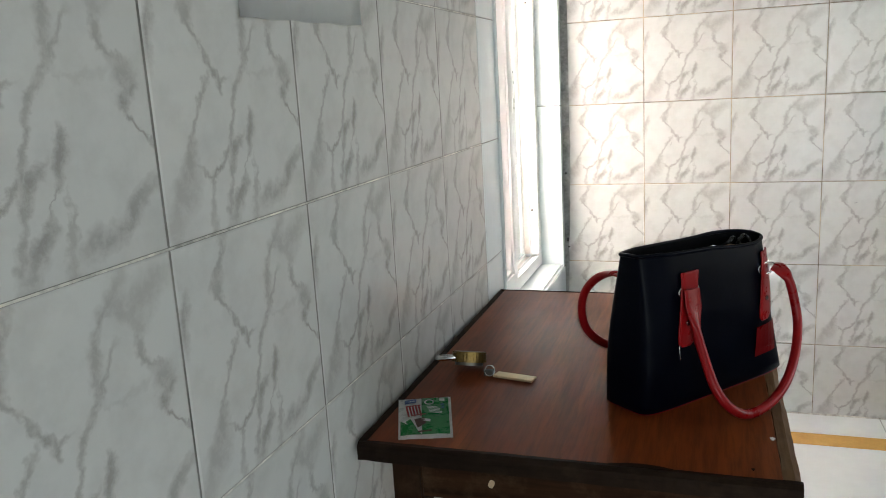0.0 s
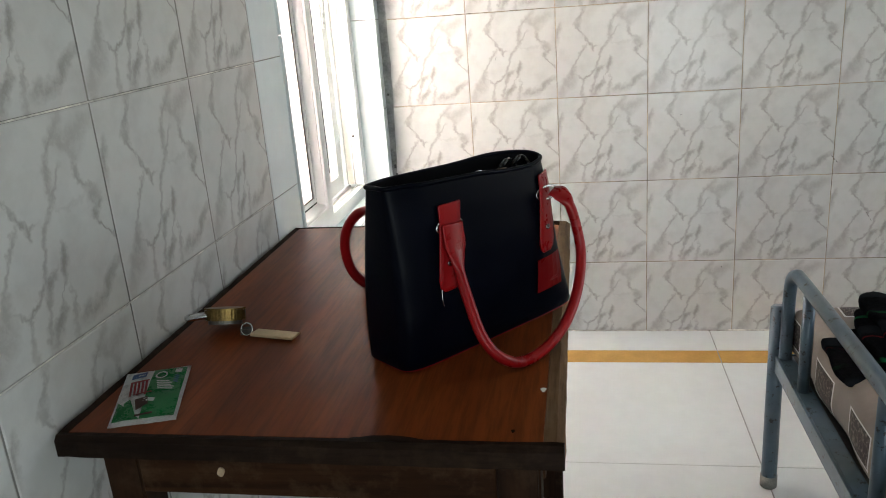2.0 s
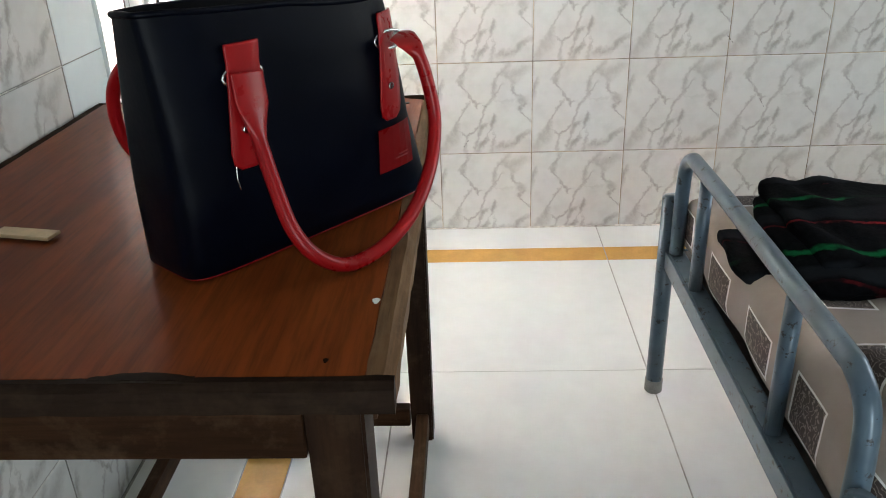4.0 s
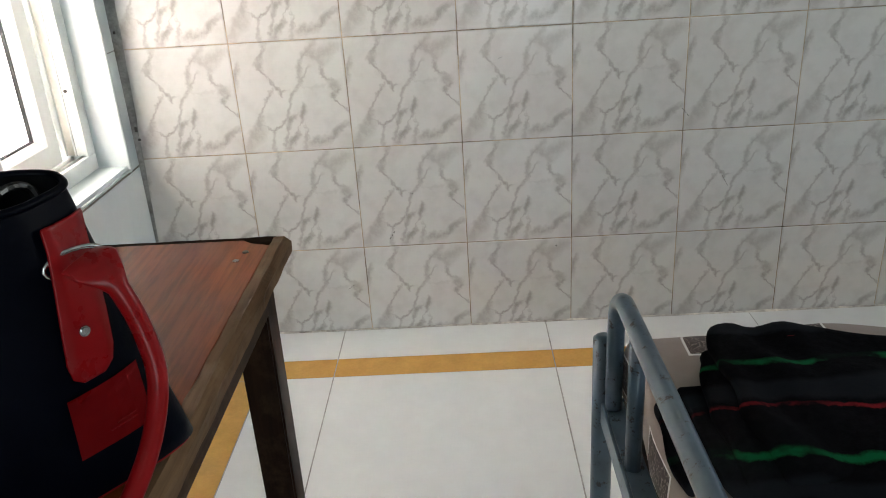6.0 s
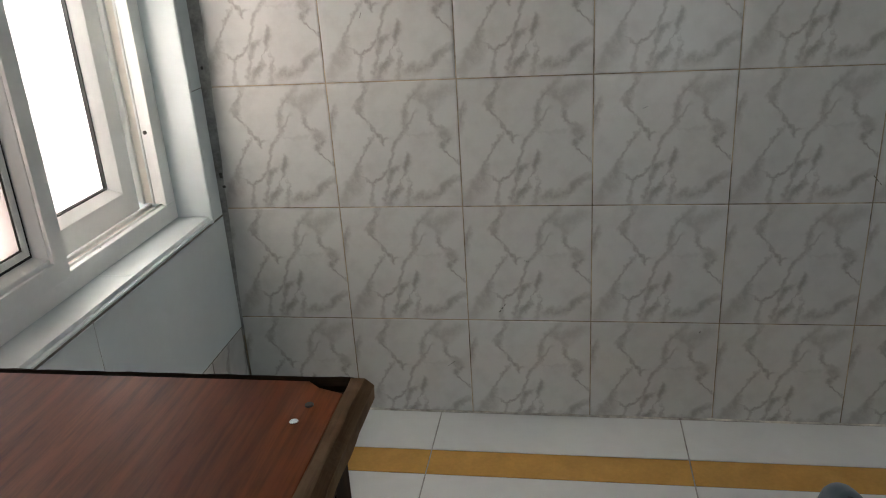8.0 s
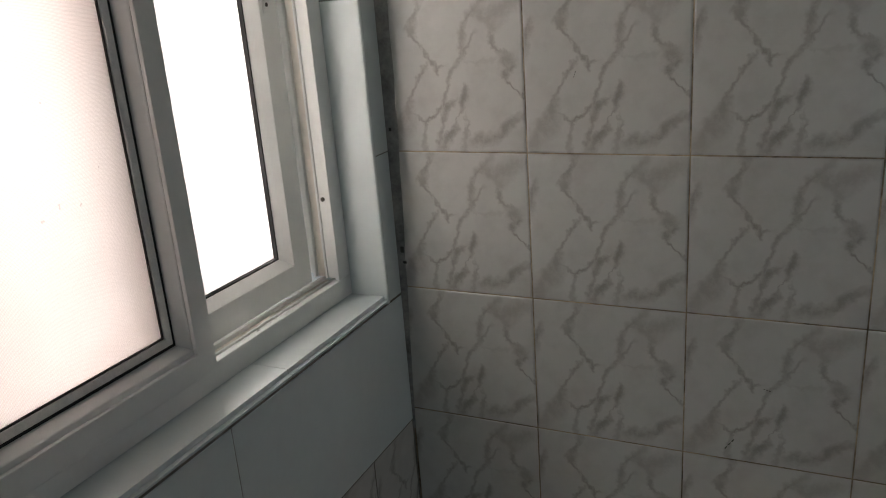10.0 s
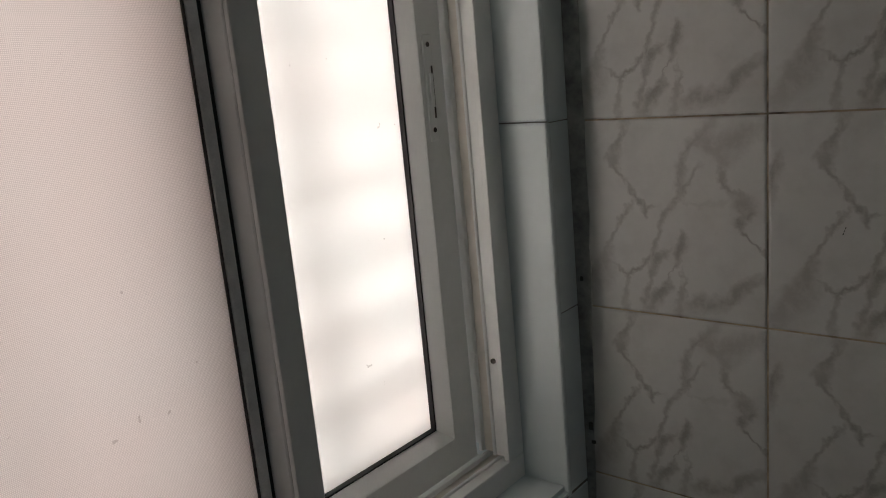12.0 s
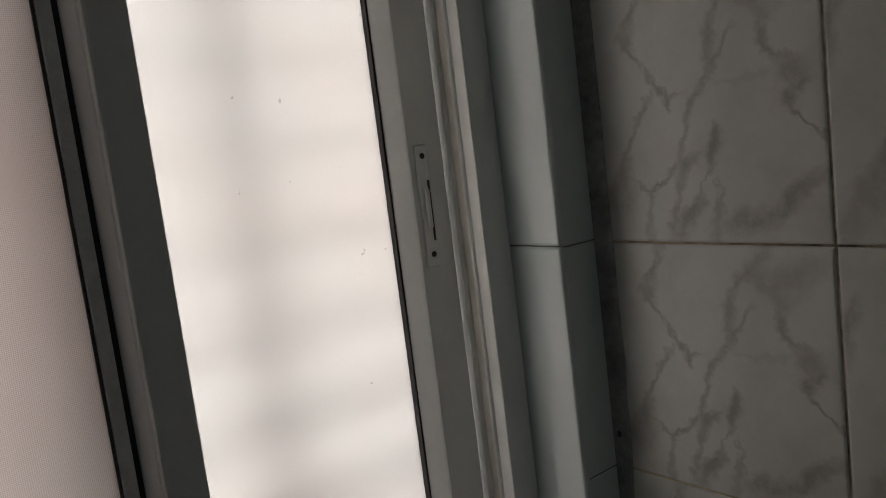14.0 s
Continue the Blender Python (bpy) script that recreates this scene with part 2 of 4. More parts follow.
def pane_material(name, colour, ribs):
    """Frosted glass: light passes, scattered; a little gloss on the face."""
    n = Nodes(name)
    vec = n.coords()
    # pinkish clouding puts the tint of light from outside into the glass colour
    cloud = n.noise(vec, 3.0, 3).outputs[0]
    col = n.mix(n.ramp(cloud, [(0.3, 0.0), (0.75, 1.0)]), colour, tuple(c * f for c, f in zip(colour, (1.0, 0.955, 0.945))))
    if ribs:
        # a fine woven insect net, 1.7 mm apart, slightly wavy
        sep = n.add("ShaderNodeSeparateXYZ")
        n.put(sep.inputs[0], vec)
        wave = n.math("MULTIPLY", n.noise(vec, 6, 2).outputs[0], 0.012)
        rows = n.math("SINE", n.math("MULTIPLY", n.math("ADD", sep.outputs["Z"], wave), math.tau / 0.0017))
        cols = n.math("SINE", n.math("MULTIPLY", n.math("ADD", sep.outputs["Y"], wave), math.tau / 0.0017))
        net = n.math("MAXIMUM", rows, cols)
        col = n.mix(n.ramp(net, [(0.2, 0.0), (0.9, 0.44)]), col, (0.28, 0.25, 0.24))
    speck = n.ramp(n.noise(vec, 60, 2).outputs[0], [(0.755, 0.0), (0.775, 0.5)])
    col = n.mix(speck, col, (0.25, 0.22, 0.2))
    tr = n.add("ShaderNodeBsdfTranslucent")
    n.put(tr.inputs["Color"], col)
    df = n.add("ShaderNodeBsdfDiffuse")
    n.put(df.inputs["Color"], col)
    gl = n.add("ShaderNodeBsdfGlossy")
    gl.inputs["Roughness"].default_value = 0.3
    m1 = n.add("ShaderNodeMixShader")
    m1.inputs[0].default_value = 0.25
    n.put(m1.inputs[1], tr.outputs[0])
    n.put(m1.inputs[2], df.outputs[0])
    m2 = n.add("ShaderNodeMixShader")
    fr = n.add("ShaderNodeFresnel")
    fr.inputs["IOR"].default_value = 1.3
    n.put(m2.inputs[0], fr.outputs[0])
    n.put(m2.inputs[1], m1.outputs[0])
    n.put(m2.inputs[2], gl.outputs[0])
    n.put(n.out.inputs["Surface"], m2.outputs[0])
    return n.mat


M["pane"] = pane_material("frosted_pane", (0.70, 0.69, 0.675), False)
M["pane_net"] = pane_material("ribbed_frosted_pane", (0.655, 0.612, 0.595), True)


def wood_material(name, dark, mid, light, rough, coat, scale=1.0, along="y", worn=0.0, spec=0.22, relief=0.05, streaks=0.68):
    n = Nodes(name)
    stretch = {"y": (14, 0.9, 14), "x": (0.9, 14, 14), "z": (14, 14, 0.9)}[along]
    vec = n.coords(scale=tuple(s * scale for s in stretch))
    wide = n.noise(vec, 1.2, 4, 0.55, 0.8).outputs[0]
    fine = n.noise(vec, 9, 5, 0.7, 0.3).outputs[0]
    plank = n.noise(n.coords(scale=tuple(s * 0.25 * scale for s in stretch)), 1.0, 2).outputs[0]
    col = n.ramp(n.math("ADD", n.math("MULTIPLY", wide, 0.6), n.math("MULTIPLY", plank, 0.4)), [(0.32, dark), (0.5, mid), (0.68, light)])
    streak = n.ramp(fine, [(0.36, streaks), (0.56, 1.0)])
    col = n.mix(1.0, col, streak, "MULTIPLY")
    if worn:
        patch = n.ramp(n.noise(n.coords(), 16, 5, 0.7).outputs[0], [(0.5, 0.0), (0.68, worn)])
        col = n.mix(patch, col, (0.24, 0.16, 0.095))
    n.base(Base_Color=col, Roughness=n.ramp(n.noise(n.coords(), 8, 4).outputs[0], [(0.3, rough * 0.94), (0.7, rough * 1.08)]),
           Coat_Weight=coat, Coat_Roughness=0.12, Specular_IOR_Level=spec)
    n.bump(fine, relief, 0.0006)
    return n.mat


M["top_wood"] = wood_material("varnished_veneer", (0.105, 0.020, 0.0045), (0.190, 0.041, 0.009), (0.285, 0.073, 0.017), 0.37, 0.0, spec=0.13, relief=0.0, streaks=0.66)
M["edge_wood"] = wood_material("worn_edge_wood", (0.05, 0.022, 0.010), (0.13, 0.065, 0.030), (0.26, 0.155, 0.080), 0.6, 0.0, worn=0.45, spec=0.12)
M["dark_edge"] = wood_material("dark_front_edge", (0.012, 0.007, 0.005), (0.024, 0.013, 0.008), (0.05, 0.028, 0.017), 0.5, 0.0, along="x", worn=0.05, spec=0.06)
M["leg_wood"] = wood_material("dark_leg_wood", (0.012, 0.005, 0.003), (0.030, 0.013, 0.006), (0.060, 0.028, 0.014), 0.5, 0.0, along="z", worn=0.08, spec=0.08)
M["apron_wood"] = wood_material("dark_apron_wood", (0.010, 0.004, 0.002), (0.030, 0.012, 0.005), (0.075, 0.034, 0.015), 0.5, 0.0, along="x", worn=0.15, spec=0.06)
M["rail_wood"] = wood_material("dark_rail_wood", (0.018, 0.008, 0.004), (0.045, 0.02, 0.010), (0.09, 0.045, 0.023), 0.5, 0.0, along="y", worn=0.2, spec=0.08)


def bed_paint():
    n = Nodes("chipped_blue_grey_paint")
    vec = n.coords()
    tone = n.ramp(n.noise(vec, 12, 4).outputs[0], [(0.3, (0.066, 0.105, 0.142)), (0.7, (0.105, 0.155, 0.200))])
    chip = n.ramp(n.noise(vec, 45, 6, 0.75).outputs[0], [(0.585, 0.0), (0.62, 1.0)])
    col = n.mix(chip, tone, (0.03, 0.032, 0.035))
    n.base(Base_Color=col, Roughness=0.34, Metallic=0.1, Coat_Weight=0.2)
    n.bump(n.noise(vec, 60, 4).outputs[0], 0.1, 0.001)
    return n.mat


M["bed_paint"] = bed_paint()


def printed_cotton():
    """Taupe cover with scattered dark printed rectangles in white outlines."""
    n = Nodes("printed_cotton_cover")
    tex = n.add("ShaderNodeTexCoord")
    sep = n.add("ShaderNodeSeparateXYZ")
    n.put(sep.inputs[0], tex.outputs["Object"])
    u = n.math("ADD", n.math("MULTIPLY", sep.outputs["Y"], 4.6), 0.58)
    v = n.math("MULTIPLY", n.math("ADD", sep.outputs["X"], sep.outputs["Z"]), 5.7)
    iu, iv = n.math("FLOOR", u), n.math("FLOOR", v)
    fu = n.math("SUBTRACT", n.math("SUBTRACT", u, iu), 0.5)
    fv = n.math("SUBTRACT", n.math("SUBTRACT", v, iv), 0.5)
    cell = n.add("ShaderNodeCombineXYZ")
    n.put(cell.inputs[0], iu)
    n.put(cell.inputs[1], iv)
    rnd = n.add("ShaderNodeTexWhiteNoise", noise_dimensions="2D")
    n.put(rnd.inputs["Vector"], cell.outputs[0])
    rs = n.add("ShaderNodeSeparateColor")
    n.put(rs.inputs[0], rnd.outputs["Color"])
    du = n.math("ADD", fu, n.math("MULTIPLY", n.math("SUBTRACT", rs.outputs[0], 0.5), 0.2))
    dv = n.math("ADD", fv, n.math("MULTIPLY", n.math("SUBTRACT", rs.outputs[1], 0.5), 0.24))
    hu = n.math("ADD", 0.18, n.math("MULTIPLY", rs.outputs[2], 0.10))
    hv = n.math("SUBTRACT", 0.30, n.math("MULTIPLY", rs.outputs[2], 0.10))
    d = n.math("MAXIMUM", n.math("SUBTRACT", n.math("ABSOLUTE", du), hu), n.math("SUBTRACT", n.math("ABSOLUTE", dv), hv))
    on = n.math("GREATER_THAN", n.math("ADD", rs.outputs[0], rs.outputs[2]), 0.55)
    inside = n.math("MULTIPLY", n.math("LESS_THAN", d, -0.024), on)
    outline = n.math("MULTIPLY", n.math("LESS_THAN", d, 0.0), on)
    base = n.ramp(n.noise(tex.outputs["Object"], 9, 4).outputs[0], [(0.3, (0.235, 0.190, 0.165)), (0.7, (0.315, 0.262, 0.232))])
    w = n.add("ShaderNodeTexWave", wave_type="BANDS")
    n.put(w.inputs["Vector"], tex.outputs["Object"])
    w.inputs["Scale"].default_value, w.inputs["Distortion"].default_value, w.inputs["Detail"].default_value = 46, 22, 3
    dark = n.mix(n.ramp(w.outputs["Fac"], [(0.84, 0.0), (0.95, 0.7)]), (0.05, 0.032, 0.026), (0.30, 0.24, 0.21))
    col = n.mix(inside, n.mix(outline, base, (0.72, 0.70, 0.68)), dark)
    n.base(Base_Color=col, Roughness=0.9, Sheen_Weight=0.1)
    n.bump(n.noise(tex.outputs["Object"], 420, 2).outputs[0], 0.25, 0.001)
    return n.mat


M["cotton"] = printed_cotton()


def striped_wool():
    """Black wool with broken green and red stripes across it."""
    n = Nodes("black_striped_wool")
    tex = n.add("ShaderNodeTexCoord")
    sep = n.add("ShaderNodeSeparateXYZ")
    n.put(sep.inputs[0], tex.outputs["Object"])
    wob = n.math("MULTIPLY", n.math("SUBTRACT", n.noise(tex.outputs["Object"], 5, 3).outputs[0], 0.5), 0.11)
    y = n.math("ADD", n.math("ADD", sep.outputs["Y"], n.math("MULTIPLY", sep.outputs["Z"], 0.9)), wob)
    cyc = n.math("FRACT", n.math("DIVIDE", n.math("ADD", y, 1.015), 0.185))
    fuzz = n.noise(tex.outputs["Object"], 90, 4, 0.7).outputs[0]
    c2 = n.math("ADD", cyc, n.math("MULTIPLY", n.math("SUBTRACT", fuzz, 0.5), 0.06))
    green = n.ramp(c2, [(0.0, 0.0), (0.135, 0.0), (0.165, 1.0), (0.205, 1.0), (0.24, 0.0), (1.0, 0.0)])
    red = n.ramp(c2, [(0.0, 0.0), (0.615, 0.0), (0.63, 1.0), (0.655, 1.0), (0.67, 0.0), (1.0, 0.0)])
    grey = n.ramp(c2, [(0.0, 0.0), (0.68, 0.0), (0.74, 0.8), (0.9, 0.8), (0.96, 0.0), (1.0, 0.0)])
    black = n.ramp(fuzz, [(0.3, (0.0015, 0.0015, 0.002)), (0.7, (0.005, 0.005, 0.006))])
    col = n.mix(grey, black, (0.012, 0.014, 0.017))
    # stripes break at random; low ones fade to black, painting in deep shadow
    worn = n.math("MULTIPLY", n.ramp(n.noise(tex.outputs["Object"], 11, 4, 0.65).outputs[0], [(0.40, 0.05), (0.56, 1.0)]),
                  n.ramp(n.math("MULTIPLY", sep.outputs["Z"], 10.0), [(0.32, 0.12), (0.56, 1.0)]))
    col = n.mix(n.math("MULTIPLY", green, worn), col, (0.005, 0.105, 0.034))
    col = n.mix(n.math("MULTIPLY", n.math("MULTIPLY", red, worn), n.math("LESS_THAN", sep.outputs["Y"], 0.12)), col, (0.20, 0.012, 0.014))
    n.base(Base_Color=col, Roughness=1.0)
    n.put(n.bsdf.inputs["Specular IOR Level"], 0.05)
    n.bump(fuzz, 0.5, 0.002)
    return n.mat


M["wool"] = striped_wool()

# ---------------------------------------------------------------- geometry helpers
PLACE = {}


def thing(name, m=None, label="", category="", group="", kind=""):
    ob = new(name)
    ob.empty_display_size = 0.05
    ob.matrix_world = m if m is not None else Matrix()
    PLACE[name] = ob
    return tagged(ob, label, category, group, kind)


def as_mesh(name, bm, material, smooth=False):
    me = bpy.data.meshes.new(name)
    bmesh.ops.recalc_face_normals(bm, faces=bm.faces[:])
    bm.to_mesh(me)
    bm.free()
    if smooth:
        for p in me.polygons:
            p.use_smooth = True
    for mt in (material if isinstance(material, (list, tuple)) else [material]):
        me.materials.append(mt)
    return me


def part(name, bm, material, parent, label="", smooth=False):
    """One mesh under a thing or a part, in the thing's own space."""
    ob = new(name, as_mesh(name, bm, material, smooth))
    ob.parent = parent
    return tagged(ob, label)


def solo(name, bm, material, label, category, group="", kind="", smooth=False):
    return tagged(new(name, as_mesh(name, bm, material, smooth)), label, category, group, kind)


def box(x0, x1, y0, y1, z0, z1, bevel=0.0, bm=None, seg=2):
    b = bmesh.new()
    bmesh.ops.create_cube(b, size=1, matrix=Matrix.Translation(((x0 + x1) / 2, (y0 + y1) / 2, (z0 + z1) / 2)) @ Matrix.Diagonal((abs(x1 - x0), abs(y1 - y0), abs(z1 - z0), 1)))
    if bevel:
        bmesh.ops.bevel(b, geom=b.edges[:], offset=bevel, segments=seg, affect="EDGES", profile=0.5)
    if bm is None:
        return b
    merge(bm, b)
    return bm


def merge(bm, other, m=None):
    me = bpy.data.meshes.new("scratch")
    other.to_mesh(me)
    other.free()
    if m is not None:
        me.transform(m)
    bm.from_mesh(me)
    bpy.data.meshes.remove(me)


def smooth_path(points, steps=8, closed=False):
    """Catmull-Rom through the points."""
    pts = [Vector(p) for p in points]
    n, out = len(pts), []
    for i in range(n if closed else n - 1):
        if closed:
            a, b, c, d = pts[i - 1], pts[i], pts[(i + 1) % n], pts[(i + 2) % n]
        else:
            a, b, c, d = pts[max(i - 1, 0)], pts[i], pts[i + 1], pts[min(i + 2, n - 1)]
        for k in range(steps):
            t = k / steps
            out.append(0.5 * ((2 * b) + (c - a) * t + (2 * a - 5 * b + 4 * c - d) * t * t + (3 * b - a - 3 * c + d) * t ** 3))
    if not closed:
        out.append(pts[-1])
    return out


def tube(points, radius, seg=14, flat=1.0, closed=False, bm=None, radii=None):
    """A tube along points; flat squashes its section along the local up."""
    bm = bm or bmesh.new()
    pts = [Vector(p) for p in points]
    n, rings, up = len(pts), [], None
    for i, p in enumerate(pts):
        a = pts[i - 1] if (i > 0 or closed) else p
        b = pts[(i + 1) % n] if (i < n - 1 or closed) else p
        d = (b - a).normalized()
        if up is None:
            up = d.orthogonal().normalized()
        up = (up - d * up.dot(d)).normalized()
        side = d.cross(up)
        r = radii[i] if radii else radius
        rings.append([bm.verts.new(p + side * (r * math.cos(2 * math.pi * k / seg)) + up * (r * flat * math.sin(2 * math.pi * k / seg))) for k in range(seg)])
    for i in range(n if closed else n - 1):
        r0, r1 = rings[i], rings[(i + 1) % n]
        for k in range(seg):
            bm.faces.new((r0[k], r0[(k + 1) % seg], r1[(k + 1) % seg], r1[k]))
    if not closed:
        bm.faces.new(rings[0][::-1])
        bm.faces.new(rings[-1])
    return bm


def rod(a, b, radius, seg=16, bevel=0.0):
    bm = tube([a, b], radius, seg)
    if bevel:
        caps = [e for f in bm.faces if len(f.verts) == seg for e in f.edges]
        bmesh.ops.bevel(bm, geom=list(set(caps)), offset=bevel, segments=2, affect="EDGES")
    return bm


def prism(outline, z0, z1, bevel=0.0, seg=2):
    """An upright prism over a closed outline of (x, y)."""
    bm = bmesh.new()
    lo = [bm.verts.new((x, y, z0)) for x, y in outline]
    hi = [bm.verts.new((x, y, z1)) for x, y in outline]
    n = len(outline)
    bm.faces.new(lo[::-1])
    bm.faces.new(hi)
    for i in range(n):
        bm.faces.new((lo[i], lo[(i + 1) % n], hi[(i + 1) % n], hi[i]))
    if bevel:
        bmesh.ops.bevel(bm, geom=bm.edges[:], offset=bevel, segments=seg, affect="EDGES")
    return bm


# ---------------------------------------------------------------- the room
ROOM_X, BACK_Y, FAR_Y, TOP = 3.3, -1.2, 3.2, 2.8
LAY = 0.0023
OPEN_Y0, OPEN_Y1, OPEN_Z0, OPEN_Z1 = 2.225, 3.126, 0.572, 1.80
SILL_JOINT = 2.772


def wall_with_hole(axis, a, b, u0, u1, z0, z1, hole):
    """A slab with a rectangular hole, as four joined blocks; axis is the direction of its thickness."""
    bm = bmesh.new()
    hu0, hu1, hz0, hz1 = hole
    for p0, p1, q0, q1 in ((u0, hu0, z0, z1), (hu1, u1, z0, z1), (hu0, hu1, z0, hz0), (hu0, hu1, hz1, z1)):
        if p1 - p0 < 1e-4 or q1 - q0 < 1e-4:
            continue
        if axis == "x":
            box(a, b, p0, p1, q0, q1, bm=bm)
        else:
            box(p0, p1, a, b, q0, q1, bm=bm)
    return bm


wall_far = solo("wall_north", box(-0.26, ROOM_X + 0.2, FAR_Y + LAY, FAR_Y + 0.22, 0, TOP), M["grout"], "far wall under grey-veined glazed tiles", "wall", kind="structure")
wall_left = solo("wall_west", wall_with_hole("x", -0.26, -0.0013, BACK_Y - 0.2, FAR_Y + LAY, 0, TOP, (OPEN_Y0 - 0.012, OPEN_Y1 + 0.012, OPEN_Z0 - 0.012, OPEN_Z1 + 0.012)), M["grout_dark"], "wall under grey-veined tiles with a window in it", "wall", kind="structure")
wall_right = solo("wall_east", wall_with_hole("x", ROOM_X, ROOM_X + 0.2, BACK_Y - 0.2, FAR_Y + LAY, 0, TOP, (1.85, 2.85, 0.9, 2.1)), M["plaster"], "plastered wall with a window opening behind the bed", "wall", kind="structure")
wall_back = solo("wall_south", wall_with_hole("y", BACK_Y - 0.2, BACK_Y, -LAY, ROOM_X, 0, TOP, (1.1, 2.0, 0.0, 2.05)), M["plaster"], "plastered wall with an open doorway", "wall", kind="structure")
ceiling = solo("ceiling", box(-0.26, ROOM_X + 0.2, BACK_Y - 0.2, FAR_Y + 0.22, TOP, TOP + 0.15), M["ceiling"], "white painted plaster ceiling", "ceiling", kind="structure")
floor = solo("floor", box(-0.26, ROOM_X + 0.2, BACK_Y - 0.2, FAR_Y + 0.22, -0.2, -0.0018), M["floor_joint"], "white glazed floor tiles with an ochre border", "floor", kind="structure")
solo("ground", box(-60, 60, -60, 60, -0.5, -0.21), M["concrete"], "plain concrete ground outside", "ground", kind="structure")

# ---------------------------------------------------------------- window
win = thing("window_1", Matrix.Translation((-0.1, 2.675, OPEN_Z0)), "white sliding window with two frosted sashes", "window", kind="structure")
W = Matrix.Translation((0.1, -2.675, -OPEN_Z0))


def wpart(name, bm, material, parent=None, label="", smooth=False):
    bmesh.ops.transform(bm, matrix=W, verts=bm.verts[:])
    return part(name, bm, material, parent or win, label, smooth)


FZ0, FZ1 = 0.58, 1.79
FY0, FY1 = OPEN_Y0 + 0.002, OPEN_Y1 - 0.001


def frame_bar(y0, y1, z0, z1, horizontal):
    """Two tracks: a deep front box, a groove and a back fin, 44 mm high over the opening's edge."""
    bm = bmesh.new()
    lowers = z0 < 1.0
    mid = (y0 + y1) / 2 > 2.7
    for x0, x1, d in ((-0.090, -0.080, 0.0), (-0.114, -0.090, 0.011), (-0.119, -0.114, 0.007), (-0.150, -0.142, 0.008), (-0.206, -0.150, 0.030), (-0.214, -0.206, 0.004)):
        if horizontal:
            a, b = (z0, z1 - d) if lowers else (z0 + d, z1)
            box(x0, x1, y0, y1, a, b, 0.0012, bm, 1)
        else:
            a, b = (y0 + d, y1) if mid else (y0, y1 - d)
            box(x0, x1, a, b, z0, z1, 0.0012, bm, 1)
    return bm


FW = 0.044
fs = wpart("frame_sill", frame_bar(FY0, FY1, FZ0, FZ0 + FW, True), M["upvc"])
wpart("frame_head", frame_bar(FY0, FY1, FZ1 - FW, FZ1, True), M["upvc"])
fj = wpart("frame_jamb", frame_bar(FY1 - FW, FY1, FZ0 + FW + 0.0005, FZ1 - FW - 0.0005, False), M["upvc"])
wpart("frame_jamb", frame_bar(FY0, FY0 + FW, FZ0 + FW + 0.0005, FZ1 - FW - 0.0005, False), M["upvc"])
# soiled brush grooves between the tracks
wpart("brush_groove", box(-0.1418, -0.1192, FY1 - FW + 0.017, FY1, FZ0 + FW + 0.001, FZ1 - FW - 0.001), M["upvc_dirty"], fj, "soiled beige brush groove")
wpart("brush_groove", box(-0.1418, -0.1192, FY0 + 0.002, FY1 - 0.002, FZ0, FZ0 + FW - 0.017), M["upvc_dirty"], fs, "soiled beige track groove")


def ring(x0, x1, y0, y1, z0, z1, w, bevel=0.0015, slope=0.0):
    """A rectangular frame with mitred corners: w wide, its front inner edge sunk by slope."""
    bm = bmesh.new()
    loops = []
    for (x, iny) in ((x1, 0.0), (x1 - slope, w), (x0, w), (x0, 0.0)):
        loops.append([bm.verts.new(p) for p in ((x, y0 + iny, z0 + iny), (x, y1 - iny, z0 + iny), (x, y1 - iny, z1 - iny), (x, y0 + iny, z1 - iny))])
    for i in range(4):
        a, b = loops[i], loops[(i + 1) % 4]
        for k in range(4):
            bm.faces.new((a[k], a[(k + 1) % 4], b[(k + 1) % 4], b[k]))
    if bevel:
        bmesh.ops.bevel(bm, geom=[e for e in bm.edges if e.calc_length() > 0.1], offset=bevel, segments=1, affect="EDGES")
    return bm


def sash(name, x0, x1, y0, y1, z0, z1, stile, bead, slope, pane_mat, net, label):
    """A sliding sash: outer frame, glazing bead, black gaskets and a frosted pane."""
    s = wpart(name, ring(x0, x1, y0, y1, z0, z1, stile), M["upvc"], label=label)
    g = stile
    seal = 0.0055 if net else 0.003
    wpart("glazing_bead", ring(x0 + 0.004, x1 - 0.0015, y0 + g, y1 - g, z0 + g, z1 - g, bead, 0.0006, slope), M["upvc"], s)
    g += bead + 0.0003
    xs = x1 - slope
    wpart("gasket", ring(x0 + 0.006, xs - 0.003, y0 + g, y1 - g, z0 + g, z1 - g, seal, 0), M["gasket"], s, "black rubber glazing gasket")
    g += seal + 0.0002
    if net:
        wpart("pile_strip", ring(x0 + 0.005, xs - 0.001, y0 + g, y1 - g, z0 + g, z1 - g, 0.0130, 0.0006, 0.002), M["mesh_strip"], s, "white pile strip round the net")
        g += 0.0133
        wpart("gasket", ring(x0 + 0.005, xs - 0.005, y0 + g, y1 - g, z0 + g, z1 - g, 0.0028, 0), M["net_edge"], s, "dark brown edge of the net")
        g += 0.0028
    xm = x0 + 0.0075
    wpart("pane", box(xm - 0.002, xm + 0.002, y0 + g - 0.003, y1 - g + 0.003, z0 + g - 0.003, z1 - g + 0.003), pane_mat, s, "frosted glass pane")
    return s


